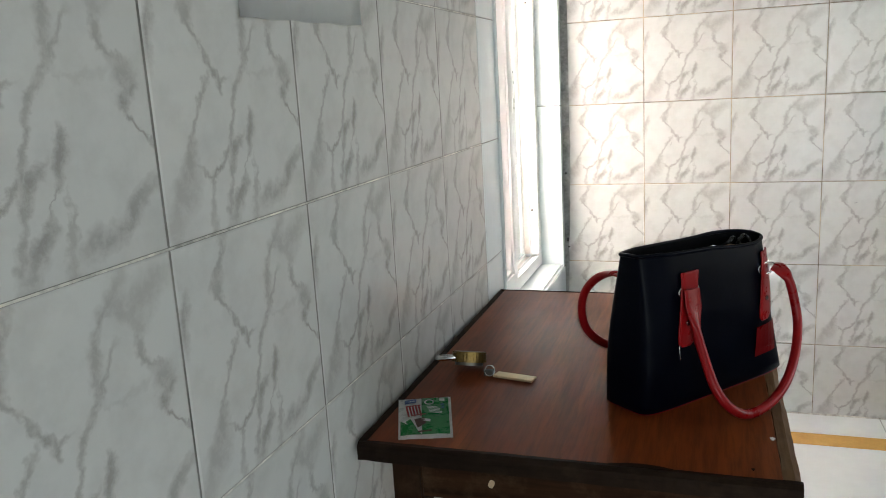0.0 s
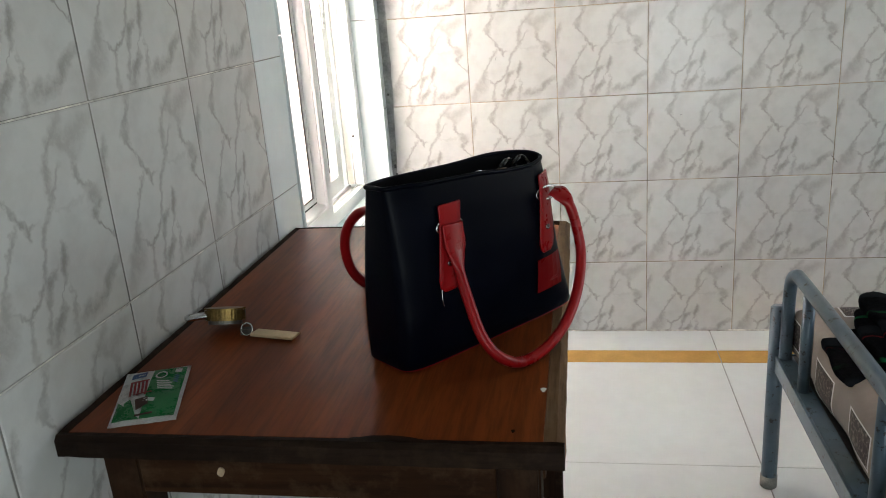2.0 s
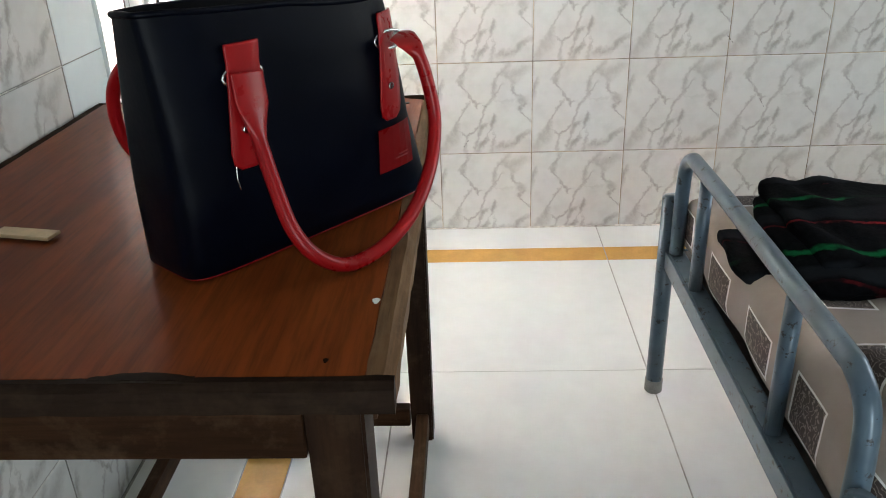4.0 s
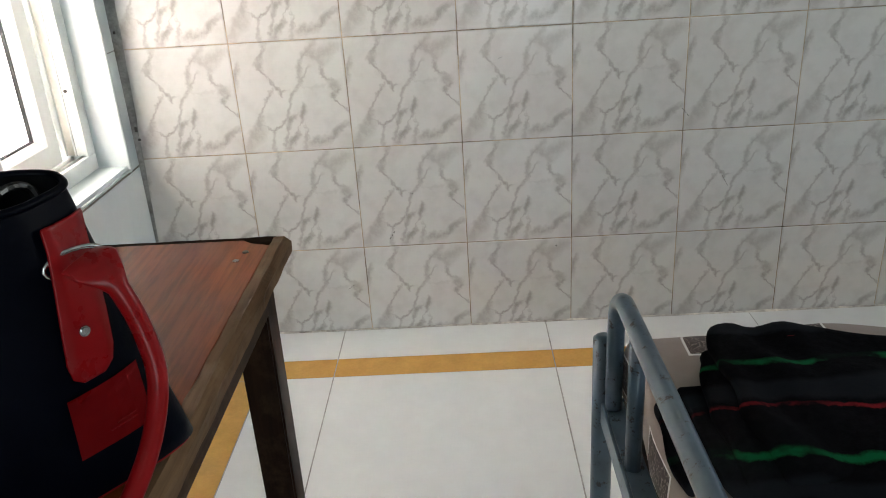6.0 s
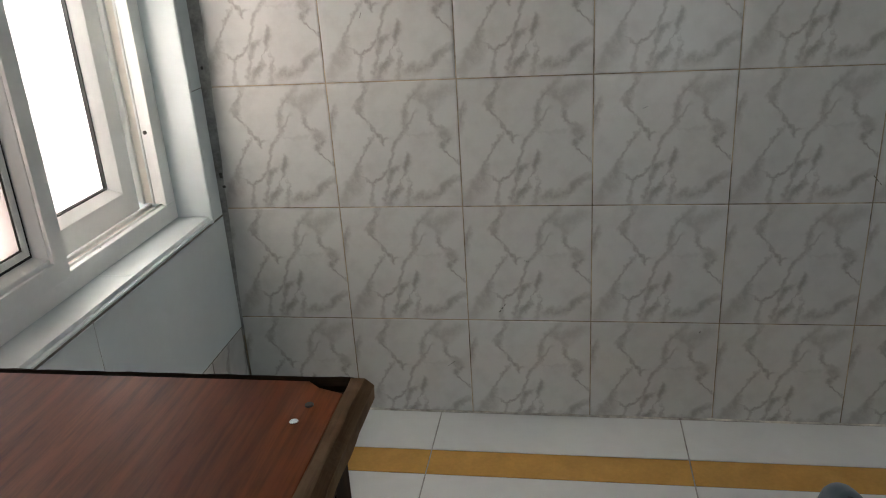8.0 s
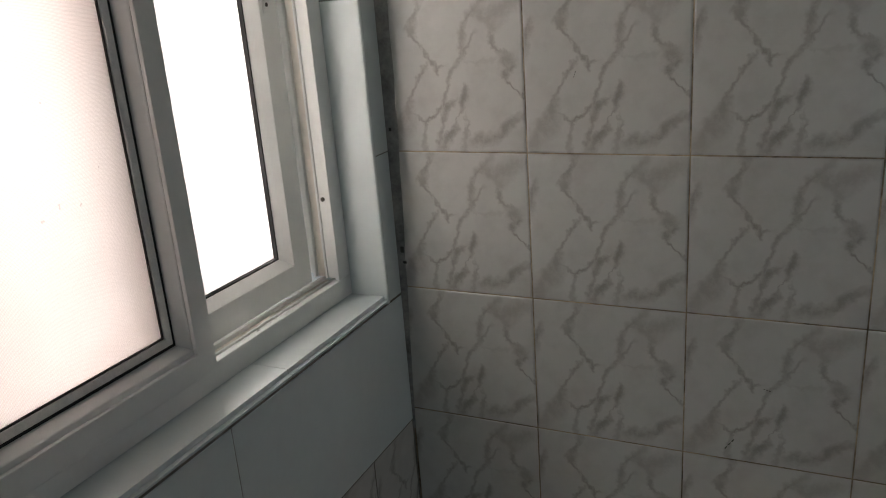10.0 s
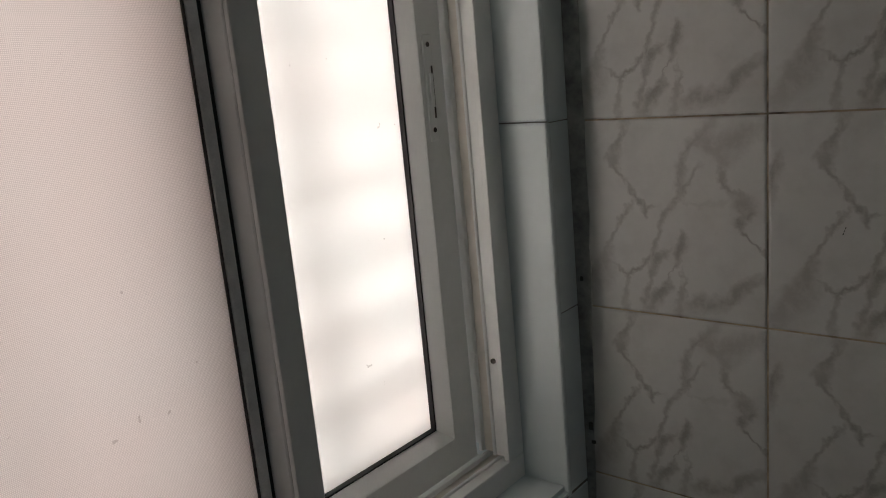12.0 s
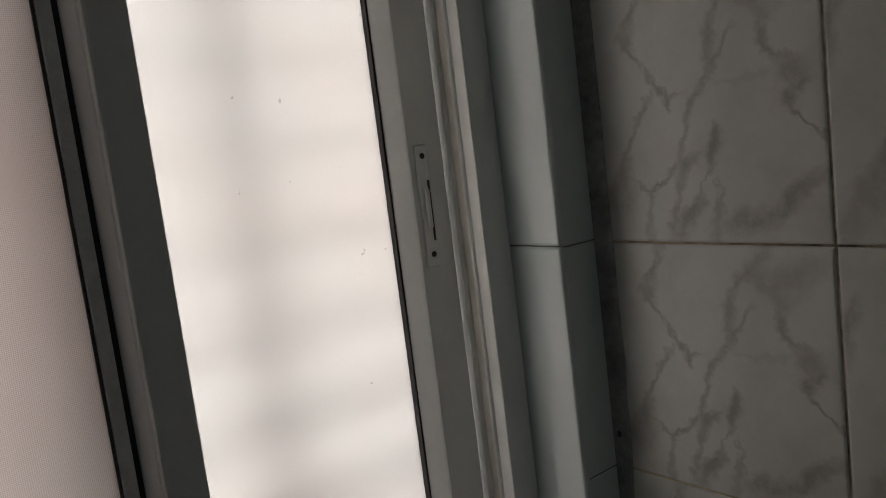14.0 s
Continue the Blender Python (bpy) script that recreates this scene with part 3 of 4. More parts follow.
outer_sash = sash("sash", -0.200, -0.156, 2.585, 3.092, 0.612, 1.768, 0.058, 0.015, 0.022, M["pane"], False, "outer sliding sash with a white frosted pane")
inner_sash = sash("sash", -0.1185, -0.0795, 2.245, 2.676, 0.6300, 1.770, 0.039, 0.008, 0.022, M["pane_net"], True, "inner sliding sash with a dull ribbed pane")
wpart("sash_flange", ring(-0.0793, -0.0710, 2.241, 2.679, 0.619, 1.774, 0.041, 0.0012), M["upvc"], inner_sash, "overlapping sash face")
wpart("interlock", box(-0.1558, -0.1188, 2.604, 2.612, 0.632, 1.762, 0.001), M["upvc"], outer_sash)
# lock plate on the outer sash, with its sliding latch and two screws
lock = wpart("lock_plate", box(-0.1560, -0.1525, 3.044, 3.064, 1.170, 1.332, 0.0016), M["upvc"], label="white recessed latch plate")
wpart("latch", box(-0.1526, -0.1485, 3.050, 3.057, 1.222, 1.274, 0.0014), M["upvc"], lock)
wpart("latch_slot", box(-0.1527, -0.1515, 3.0575, 3.0605, 1.205, 1.285), M["dark_metal"], lock)
for z in (1.187, 1.317):
    wpart("screw", rod((-0.1528, 3.054, z), (-0.1512, 3.054, z), 0.004, 12, 0.0005), M["dark_metal"], lock, "dark screw head")
for y, z, x in ((3.0925, 0.798, -0.104), (3.0925, 1.56, -0.104)):
    wpart("frame_screw", rod((x, y + 0.002, z), (x, y - 0.004, z), 0.0045, 12, 0.0008), M["dark_metal"], label="dark fixing screw")
wpart("track_screw", rod((-0.102, 2.83, 0.6125), (-0.102, 2.83, 0.6165), 0.004, 12), M["steel"], label="bright fixing screw")

# outside grille in the depth of the wall
grille = thing("window_grille", Matrix.Translation((-0.235, 2.675, OPEN_Z0)), "painted steel window grille outside the panes", "grille", kind="structure")
G = Matrix.Translation((0.235, -2.675, -OPEN_Z0))
for i in range(10):
    b = rod((-0.235, OPEN_Y0 - 0.012, 0.691 + 0.109 * i), (-0.235, OPEN_Y1 + 0.012, 0.691 + 0.109 * i), 0.0075, 8)
    bmesh.ops.transform(b, matrix=G, verts=b.verts[:])
    part("bar", b, M["rust_bar"], grille)
for y in (2.30, 2.56, 2.82):
    b = box(-0.257, -0.245, y - 0.014, y + 0.014, OPEN_Z0 - 0.012, OPEN_Z1 + 0.012, 0.001)
    bmesh.ops.transform(b, matrix=G, verts=b.verts[:])
    part("flat_bar", b, M["rust_bar"], grille)

# an uneven cement fillet where the far tiles stop short of the corner, wider towards the top; its grey has the
# corner's shade painted in
fil = bmesh.new()
ladder = []
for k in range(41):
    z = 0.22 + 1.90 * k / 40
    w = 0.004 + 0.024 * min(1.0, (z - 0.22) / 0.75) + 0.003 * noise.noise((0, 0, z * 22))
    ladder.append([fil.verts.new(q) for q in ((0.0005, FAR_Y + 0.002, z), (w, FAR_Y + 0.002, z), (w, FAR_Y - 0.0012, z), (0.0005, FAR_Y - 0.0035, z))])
for a, b in zip(ladder, ladder[1:]):
    for k in range(4):
        fil.faces.new((a[k], a[(k + 1) % 4], b[(k + 1) % 4], b[k]))
solo("trim_corner_fillet", fil, M["corner"], "dirty cement fillet in the wall corner, darkened with painted shade", "fillet", kind="structure")

# pale glazed lining: sill, reveals and surround
sill = thing("window_sill", Matrix.Translation((0, 2.675, 0.557)), "pale glazed window sill with a rounded nose", "sill", kind="structure")
for y0, y1 in ((OPEN_Y0, SILL_JOINT - 0.0006), (SILL_JOINT + 0.0006, OPEN_Y1)):
    b = box(-0.215, 0.006, y0, y1, 0.557, 0.5795)
    bmesh.ops.bevel(b, geom=[e for e in b.edges if all(v.co.x > 0 for v in e.verts) and abs((e.verts[0].co - e.verts[1].co).y) > 0.1], offset=0.009, segments=4, affect="EDGES")
    bmesh.ops.transform(b, matrix=Matrix.Translation((0, -2.675, -0.557)), verts=b.verts[:])
    part("panel", b, M["panel"], sill)
for nm, (y0, y1) in (("window_reveal", (OPEN_Y1, OPEN_Y1 + 0.012)), ("window_reveal", (OPEN_Y0 - 0.012, OPEN_Y0))):
    rv = thing(nm, Matrix.Translation((0, y0, OPEN_Z0)), "pale glazed lining of the window opening", "reveal", kind="structure")
    for z0, z1 in ((OPEN_Z0 - 0.012, 1.1855), (1.187, OPEN_Z1)):
        b = box(-0.24, 0.006, y0, y1, z0, z1, 0.004, seg=3)
        bmesh.ops.transform(b, matrix=Matrix.Translation((0, -y0, -OPEN_Z0)), verts=b.verts[:])
        part("panel", b, M["panel"], rv)
solo("window_lintel", box(-0.24, 0.004, OPEN_Y0 - 0.012, OPEN_Y1 + 0.012, OPEN_Z1, OPEN_Z1 + 0.012, 0.003), M["panel"], "pale glazed lining over the window", "lintel", kind="structure")
sur = thing("window_surround", Matrix.Translation((0, 2.6, 0.25)), "plain pale blue-white glazed panels round the window", "trim", kind="structure")
S = Matrix.Translation((0, -2.6, -0.25))
for y0, y1, z0, z1 in ((2.052, 2.2125, 0.2445, 0.53), (2.052, 2.2125, 0.532, 0.8345), (2.052, 2.2125, 0.836, 1.139), (2.052, 2.2125, 1.1405, 1.443), (2.052, 2.2125, 1.4445, 1.812),
                       (2.214, 2.609, 0.2445, 0.5555), (2.6105, 3.1985, 0.2445, 0.5555),
                       (3.1395, 3.1985, 0.5605, 0.877), (3.1395, 3.1985, 0.8785, 1.183), (3.1395, 3.1985, 1.1845, 1.49), (3.1395, 3.1985, 1.4915, 1.812),
                       (2.052, 2.624, 1.8135, 2.11), (2.6255, 3.1985, 1.8135, 2.11)):
    b = box(-0.008, 0.0, y0, y1, z0, z1, 0.0012, seg=1)
    bmesh.ops.transform(b, matrix=S, verts=b.verts[:])
    part("panel", b, M["panel"], sur)

# ---------------------------------------------------------------- paper on the wall
def wall_notice():
    bm = bmesh.new()
    nx, nz = 10, 8
    grid = [[bm.verts.new((0.0015 + 0.0012 * math.sin(i * 0.9 + j * 0.5) + (0.003 if i in (0, nx) else 0), 1.006 + 0.352 * i / nx, 1.383 + 0.006 * i / nx + 0.45 * j / nz + 0.0012 * math.sin(i * 2.1) * (j == 0))) for j in range(nz + 1)] for i in range(nx + 1)]
    for i in range(nx):
        for j in range(nz):
            bm.faces.new((grid[i][j], grid[i + 1][j], grid[i + 1][j + 1], grid[i][j + 1]))
    bmesh.ops.solidify(bm, geom=bm.faces[:], thickness=0.0006)
    solo("wall_paper_sheet", bm, M["notice"], "blank white paper sheet stuck on the tiled wall", "paper", smooth=True)


wall_notice()

# ---------------------------------------------------------------- table
TX0, TX1, TY0, TY1, TZ = 0.012, 0.656, 1.200, 2.128, 0.747


def table():
    t = thing("wooden_table", Matrix.Translation((0.33, 1.66, 0)), "worn red-brown varnished wooden table with chipped edges", "table")
    o = Matrix.Translation((-0.33, -1.66, 0))

    def p(name, bm, mat, label="", parent=t):
        bmesh.ops.transform(bm, matrix=o, verts=bm.verts[:])
        return part(name, bm, mat, parent, label)

    # veneered top with the far right corner of the veneer broken off
    top = p("tabletop", prism([(TX0 + 0.012, TY0 + 0.014), (TX1 - 0.024, TY0 + 0.014), (TX1 - 0.024, TY1 - 0.030), (TX1 - 0.052, TY1 - 0.022), (TX1 - 0.066, TY1 - 0.008), (TX0 + 0.012, TY1 - 0.008)], TZ - 0.012, TZ, 0.0008, 1), M["top_wood"], "glossy red-brown veneered top")
    p("core_board", box(TX0 + 0.006, TX1 - 0.02, TY0 + 0.01, TY1 - 0.006, TZ - 0.0165, TZ - 0.0125), M["dark_edge"], parent=top)

    def lipping(x0, x1, y0, y1, z0, z1, axis, mat):
        """An edge strip whose faces are uneven with wear."""
        bm = bmesh.new()
        n = 44
        loops = []
        for i in range(n + 1):
            k = i / n
            j = [0.0018 * noise.noise((k * 23 + c * 5.3, c * 1.7, 3.1)) + 0.001 * noise.noise((k * 71, c * 2.2, 9)) for c in range(6)]
            if axis == "x":
                x = x0 + (x1 - x0) * k
                loops.append([bm.verts.new(q) for q in ((x, y0 + j[0], z0), (x, y0 + j[1], z1 - 0.006), (x, y0 + 0.006 + j[2], z1 + j[4] * 0.4), (x, y1 + j[3] * 0.8, z1 + j[5] * 0.4), (x, y1, z0))])
            else:
                y = y0 + (y1 - y0) * k
                loops.append([bm.verts.new(q) for q in ((x1 + j[0], y, z0), (x1 + j[1], y, z1 - 0.008), (x1 - 0.009 + j[2], y, z1 + j[4] * 0.4), (x0 + j[3] * 0.8, y, z1 + j[5] * 0.4), (x0, y, z0))])
        for a, b in zip(loops, loops[1:]):
            for k in range(5):
                bm.faces.new((a[k], a[(k + 1) % 5], b[(k + 1) % 5], b[k]))
        bm.faces.new(loops[0])
        bm.faces.new(loops[-1][::-1])
        return p("edge_strip", bm, mat, "worn edge strip, varnish rubbed off")

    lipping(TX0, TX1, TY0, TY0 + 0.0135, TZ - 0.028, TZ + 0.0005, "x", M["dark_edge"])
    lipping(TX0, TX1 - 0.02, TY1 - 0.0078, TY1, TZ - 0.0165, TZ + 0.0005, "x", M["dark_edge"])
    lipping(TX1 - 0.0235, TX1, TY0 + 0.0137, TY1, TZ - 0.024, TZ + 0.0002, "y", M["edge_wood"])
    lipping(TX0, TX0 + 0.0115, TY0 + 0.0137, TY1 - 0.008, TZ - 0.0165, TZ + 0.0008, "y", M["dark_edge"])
    # legs, aprons, stretchers
    lx = ((0.062, 0.112), (0.575, 0.627))
    ly = ((1.216, 1.268), (2.052, 2.104))
    for x0, x1 in lx:
        for y0, y1 in ly:
            bm = box(x0, x1, y0, y1, 0.0, TZ - 0.017)
            for v in bm.verts:
                if v.co.z < 0.01:
                    v.co.x += 0.003 if v.co.x < (x0 + x1) / 2 else -0.003
            bmesh.ops.bevel(bm, geom=bm.edges[:], offset=0.003, segments=2, affect="EDGES")
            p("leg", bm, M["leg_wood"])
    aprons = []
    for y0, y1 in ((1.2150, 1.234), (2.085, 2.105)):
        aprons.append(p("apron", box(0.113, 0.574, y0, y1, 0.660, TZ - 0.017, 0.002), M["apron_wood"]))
    for x0, x1 in ((0.060, 0.078), (0.612, 0.630)):
        p("apron", box(x0, x1, 1.269, 2.051, 0.660, TZ - 0.017, 0.002), M["rail_wood"])
    p("stretcher", box(0.113, 0.574, 2.066, 2.092, 0.03, 0.075, 0.003), M["apron_wood"])
    for x0, x1 in ((0.074, 0.100), (0.590, 0.616)):
        p("stretcher", box(x0, x1, 1.269, 2.051, 0.03, 0.075, 0.003), M["rail_wood"])
    # nail heads near the broken corner, a chip of white paint and a dark knot hole
    for x, y, r, mat in ((0.598, 2.044, 0.0045, M["steel"]), (0.604, 2.074, 0.0045, M["dark_metal"])):
        p("nail", rod((x, y, TZ - 0.002), (x, y, TZ + 0.0018), r, 10, 0.0006), mat, "nail head", top)
    for x, y, s, mat, nm in ((0.627, 1.340, 0.0036, M["paper"], "paint_fleck"), (0.595, 1.237, 0.0022, M["dark_edge"], "knot")):
        bm = prism([(x + s * (1 + 0.4 * math.sin(3 * a)) * math.cos(a), y + 1.6 * s * math.sin(a)) for a in [k * math.tau / 10 for k in range(10)]], TZ - 0.0005, TZ + 0.0006)
        p(nm, bm, mat, "white paint fleck" if nm == "paint_fleck" else "dark filled knot", top)
    # a bare arc where the veneer has broken off along the front edge
    arc = [(0.400 + 0.090 * k / 14, TY0 + 0.0145 + max(0.0, 0.007 * math.sin(math.pi * k / 14) + 0.002 * noise.noise((k * 0.8, 0, 0)))) for k in range(15)]
    p("broken_veneer", prism(arc + [(0.49, TY0 + 0.010), (0.40, TY0 + 0.010)], TZ - 0.001, TZ + 0.0008), M["dark_edge"], "dark broken veneer edge", top)
    chip = prism([(0.225 + 0.005 * math.cos(a) * (1 + 0.3 * math.sin(2 * a)), 0.694 + 0.007 * math.sin(a)) for a in [k * math.tau / 9 for k in range(9)]], 0, 0.0015)
    bmesh.ops.transform(chip, matrix=Matrix.Translation((0, 1.2152, 0)) @ Matrix.Rotation(radians(90), 4, "X"), verts=chip.verts[:])
    p("chip", chip, M["tag"], "pale chip in the dark varnish", aprons[0])


table()


# ---------------------------------------------------------------- handbag
BAG_D = Vector((0.635, 0.773, 0)).normalized()
BAG_M = Matrix.Translation((0.5095, 1.546, TZ + 0.001)) @ Matrix.Rotation(math.atan2(BAG_D.y, BAG_D.x), 4, "Z")
# local x runs along the bag, local -y faces the room


def bag_section(v, inset=0.0, n=64):
    """The closed outline at height v from 0 to 1: (x, y) pairs."""
    s0, s1 = -0.180 - 0.008 * v, 0.182 - 0.056 * v
    f = -0.064 - 0.003 * v - 0.010 * math.sin(math.pi * v)
    b = 0.046 - 0.046 * v + 0.016 * math.sin(math.pi * v)
    out = []
    for k in range(n):
        a = math.tau * k / n
        c, s = math.cos(a), math.sin(a)
        if c > 0:
            power = 0.34 + 0.30 * min(1.0, v * 2.5)
        else:
            power = 0.30 - 0.10 * v
        x = (s0 + s1) / 2 + ((s1 - s0) / 2 - inset) * math.copysign(abs(c) ** power, c)
        half = (b - f) / 2 - inset
        y = (f + b) / 2 + half * math.copysign(abs(s) ** power, s)
        # the ends fold in as gussets, more towards the top
        end = max(0.0, (abs(2 * (x - (s0 + s1) / 2) / (s1 - s0)) - 0.72) / 0.28)
        y = y * (1 - 0.30 * end * v) + 0.30 * end * v * (f * 0.45)
        out.append((x, y))
    return out


def rim_lift(x, y, v):
    """How far the top sinks or rises: the front dips and the back stands up towards the far end."""
    k = max(0.0, min(1.0, (x + 0.15) / 0.27)) * v * v
    back = max(0.0, min(1.0, (y + 0.062) / 0.05))
    return k * (-0.019 + 0.013 * back)


def handbag():
    g = thing("handbag", BAG_M, "navy faux-leather handbag with red handles, open, standing on the table", "handbag")
    height, n = 0.266, 64
    bm = bmesh.new()
    rows = []
    for i in range(19):
        v = i / 18
        sec = bag_section(v)
        ring_v = []
        for k, (x, y) in enumerate(sec):
            wob = 0.0035 * noise.noise((x * 14, y * 14 + 4, v * 5)) * math.sin(math.pi * min(1, v * 1.1))
            lift = rim_lift(x, y, v) + 0.006 * v * noise.noise((x * 9, 0, 2 + (y > -0.03)))
            ring_v.append(bm.verts.new((x + wob * 0.5, y + wob, 0.006 + (height - 0.006) * v + lift)))
        rows.append(ring_v)
    for a, b in zip(rows, rows[1:]):
        for k in range(n):
            bm.faces.new((a[k], a[(k + 1) % n], b[(k + 1) % n], b[k]))
    base = [bm.verts.new((v.co.x * 0.965, v.co.y * 0.9, 0.0)) for v in rows[0]]
    for k in range(n):
        bm.faces.new((base[k], base[(k + 1) % n], rows[0][(k + 1) % n], rows[0][k]))
    bm.faces.new(base[::-1])
    body = part("body", bm, M["leather"], g, "navy faux-leather body", smooth=True)
    # lining inside, its floor well below the rim
    bm = bmesh.new()
    rows = []
    for v in (1.0, 0.93, 0.8, 0.65):
        rows.append([bm.verts.new((x, y, 0.006 + (height - 0.006) * v + rim_lift(x, y, v))) for x, y in bag_section(v, 0.004)])
    for a, b in zip(rows, rows[1:]):
        for k in range(n):
            bm.faces.new((b[k], b[(k + 1) % n], a[(k + 1) % n], a[k]))
    bm.faces.new(rows[-1])
    part("lining", bm, M["lining"], body, "black cloth lining", smooth=True)
    rim = [(x, y, height + rim_lift(x, y, 1.0) + 0.006 * noise.noise((x * 9, 0, 2 + (y > -0.03)))) for x, y in bag_section(1.0)]
    part("rim", tube(rim, 0.0032, 8, closed=True), M["leather"], body, "rolled navy rim", smooth=True)
    foot = [(x * 0.985, y * 0.97, 0.0035) for x, y in bag_section(0.0)]
    part("piping", tube(foot, 0.0008, 6, closed=True), M["red"], body, "thin red piping along the base", smooth=True)

    def front_y(x, z, side):
        """The body's face at x and z: side -1 front, 1 back."""
        v = max(0.0, min(1.0, z / height))
        face = sorted((sx, y) for k, (sx, y) in enumerate(bag_section(v, n=160)) if (k > 80 if side < 0 else 0 < k < 80))
        return float(np.interp(x, [q[0] for q in face], [q[1] for q in face]))

    def strip(xc, half, zs, side, lift, tilt=0.0):
        """A leather tab that lies on the body's face."""
        bm = bmesh.new()
        loops = []
        for z, w in zs:
            loops.append([])
            for k in range(5):
                x = xc + half * w * (k / 2 - 1) + tilt * (z - zs[0][0])
                y = front_y(x, z, side)
                loops[-1].append(bm.verts.new((x, y + side * lift, z)))
        for a, b in zip(loops, loops[1:]):
            for k in range(4):
                bm.faces.new((a[k], a[k + 1], b[k + 1], b[k]))
        bmesh.ops.recalc_face_normals(bm, faces=bm.faces[:])
        bmesh.ops.solidify(bm, geom=bm.faces[:], thickness=0.003)
        bmesh.ops.bevel(bm, geom=[e for e in bm.edges if len(e.link_faces) == 2 and e.calc_face_angle(0) > 0.8], offset=0.0008, segments=1, affect="EDGES")
        return bm

    tab_zs = [(0.112, 0.45), (0.118, 0.85), (0.13, 1.0), (0.16, 1.0), (0.19, 0.95), (0.215, 0.92), (0.230, 0.98), (0.233, 0.96)]
    LEAN = 0.10
    for side, xs in ((-1, (-0.108, 0.098)), (1, (-0.105, 0.075))):
        for x in xs:
            tab = part("handle_tab", strip(x, 0.0205, tab_zs, side, 0.0045, LEAN), M["red"], g, "red leather handle tab", smooth=True)
            yy = front_y(x, 0.200, side) + side * 0.0012
            loop = [(x + 0.0090 + 0.0228 * math.cos(a), yy, 0.202 + 0.010 * math.sin(a)) for a in [k * math.tau / 20 for k in range(20)]]
            part("metal_ring", tube(loop, 0.0019, 8, closed=True), M["steel"], tab, "bright metal ring", smooth=True)
            part("rivet", rod((x, front_y(x, 0.152, side) + side * 0.002, 0.152), (x, front_y(x, 0.152, side) + side * 0.0075, 0.152), 0.0042, 12, 0.001), M["steel"], tab, "bright rivet")
    # front handle hangs out in front and rests on the table; its ends are flat straps
    front = [(-0.099, -0.081, 0.206), (-0.101, -0.087, 0.176), (-0.104, -0.095, 0.142), (-0.107, -0.112, 0.105), (-0.108, -0.135, 0.060), (-0.092, -0.150, 0.028), (-0.058, -0.158, 0.0095), (-0.008, -0.160, 0.014), (0.046, -0.152, 0.034), (0.094, -0.135, 0.068), (0.122, -0.119, 0.110), (0.125, -0.109, 0.150), (0.118, -0.102, 0.186), (0.112, -0.090, 0.203), (0.107, -0.079, 0.207)]
    back = [(-0.105, 0.036, 0.202), (-0.112, 0.066, 0.208), (-0.122, 0.105, 0.196), (-0.128, 0.134, 0.165), (-0.126, 0.146, 0.125), (-0.112, 0.145, 0.085), (-0.080, 0.128, 0.056), (-0.03, 0.115, 0.048), (0.02, 0.112, 0.055), (0.06, 0.104, 0.09), (0.078, 0.088, 0.14), (0.082, 0.062, 0.186), (0.076, 0.036, 0.202)]
    for pts in (front, back):
        path = smooth_path(pts, 9)
        n_p = len(path)
        radii = []
        for i in range(n_p):
            k = min(i, n_p - 1 - i) / n_p
            radii.append(0.0205 if k < 0.07 else 0.0205 - 0.0127 * min(1, (k - 0.07) / 0.07))
        bm = bmesh.new()
        seg = 14
        rings = []
        for i, q in enumerate(path):
            a, b = path[max(i - 1, 0)], path[min(i + 1, n_p - 1)]
            d = (b - a).normalized()
            k = min(i, n_p - 1 - i) / n_p
            if i == 0:
                side = Vector((1, 0.1, 0))
            elif k < 0.12 and i > n_p / 2:
                side = last_side.lerp(Vector((1, 0.1, 0)) * (1 if last_side.x >= 0 else -1), 0.25)
            else:
                side = last_side
            side = (side - d * side.dot(d)).normalized()
            last_side = side
            up = d.cross(side)
            r = radii[i]
            th = 0.0030 + 0.0046 * min(1, max(0, (k - 0.08) / 0.08))
            rings.append([bm.verts.new(q + side * (r * math.cos(math.tau * j / seg)) + up * (th * math.sin(math.tau * j / seg))) for j in range(seg)])
        for a, b in zip(rings, rings[1:]):
            for j in range(seg):
                bm.faces.new((a[j], a[(j + 1) % seg], b[(j + 1) % seg], b[j]))
        bm.faces.new(rings[0][::-1])
        bm.faces.new(rings[-1])
        part("handle", bm, M["red"], g, "glossy red handle", smooth=True)
    # maker's patch, drawn as a plain tilted red field with two bars
    def patch_point(s, t):
        x = 0.072 + 0.064 * s
        z = 0.050 + 0.054 * t
        return x, z

    bm = bmesh.new()
    loops = []
    for j in range(5):
        loops.append([])
        for i in range(6):
            x, z = patch_point(i / 5, j / 4)
            loops[-1].append(bm.verts.new((x, front_y(x, z, -1) - 0.0035, z)))
    for a, b in zip(loops, loops[1:]):
        for k in range(5):
            bm.faces.new((a[k], a[k + 1], b[k + 1], b[k]))
    bmesh.ops.solidify(bm, geom=bm.faces[:], thickness=0.002)
    patch = part("patch", bm, M["red"], g, "red leather patch with a pressed mark", smooth=False)
    for z, x0, x1 in ((0.064, 0.098, 0.122), (0.068, 0.104, 0.122)):
        line = [(x, front_y(x, z, -1) - 0.0062, z) for x in np.linspace(x0, x1, 5)]
        part("pressed_bar", tube(line, 0.0005, 6), M["red"], patch)
    # a tassel chain of the zip under the tab
    part("zip_pull", tube(smooth_path([(-0.124, -0.079, 0.118), (-0.126, -0.081, 0.106), (-0.124, -0.081, 0.094)], 6), 0.0008, 8), M["steel"], g, "steel zip pull", smooth=True)


handbag()


def in_bag(name, bm, material, label, category):
    ob = solo(name, bm, material, label, category, smooth=False)
    ob.matrix_world = BAG_M
    return ob


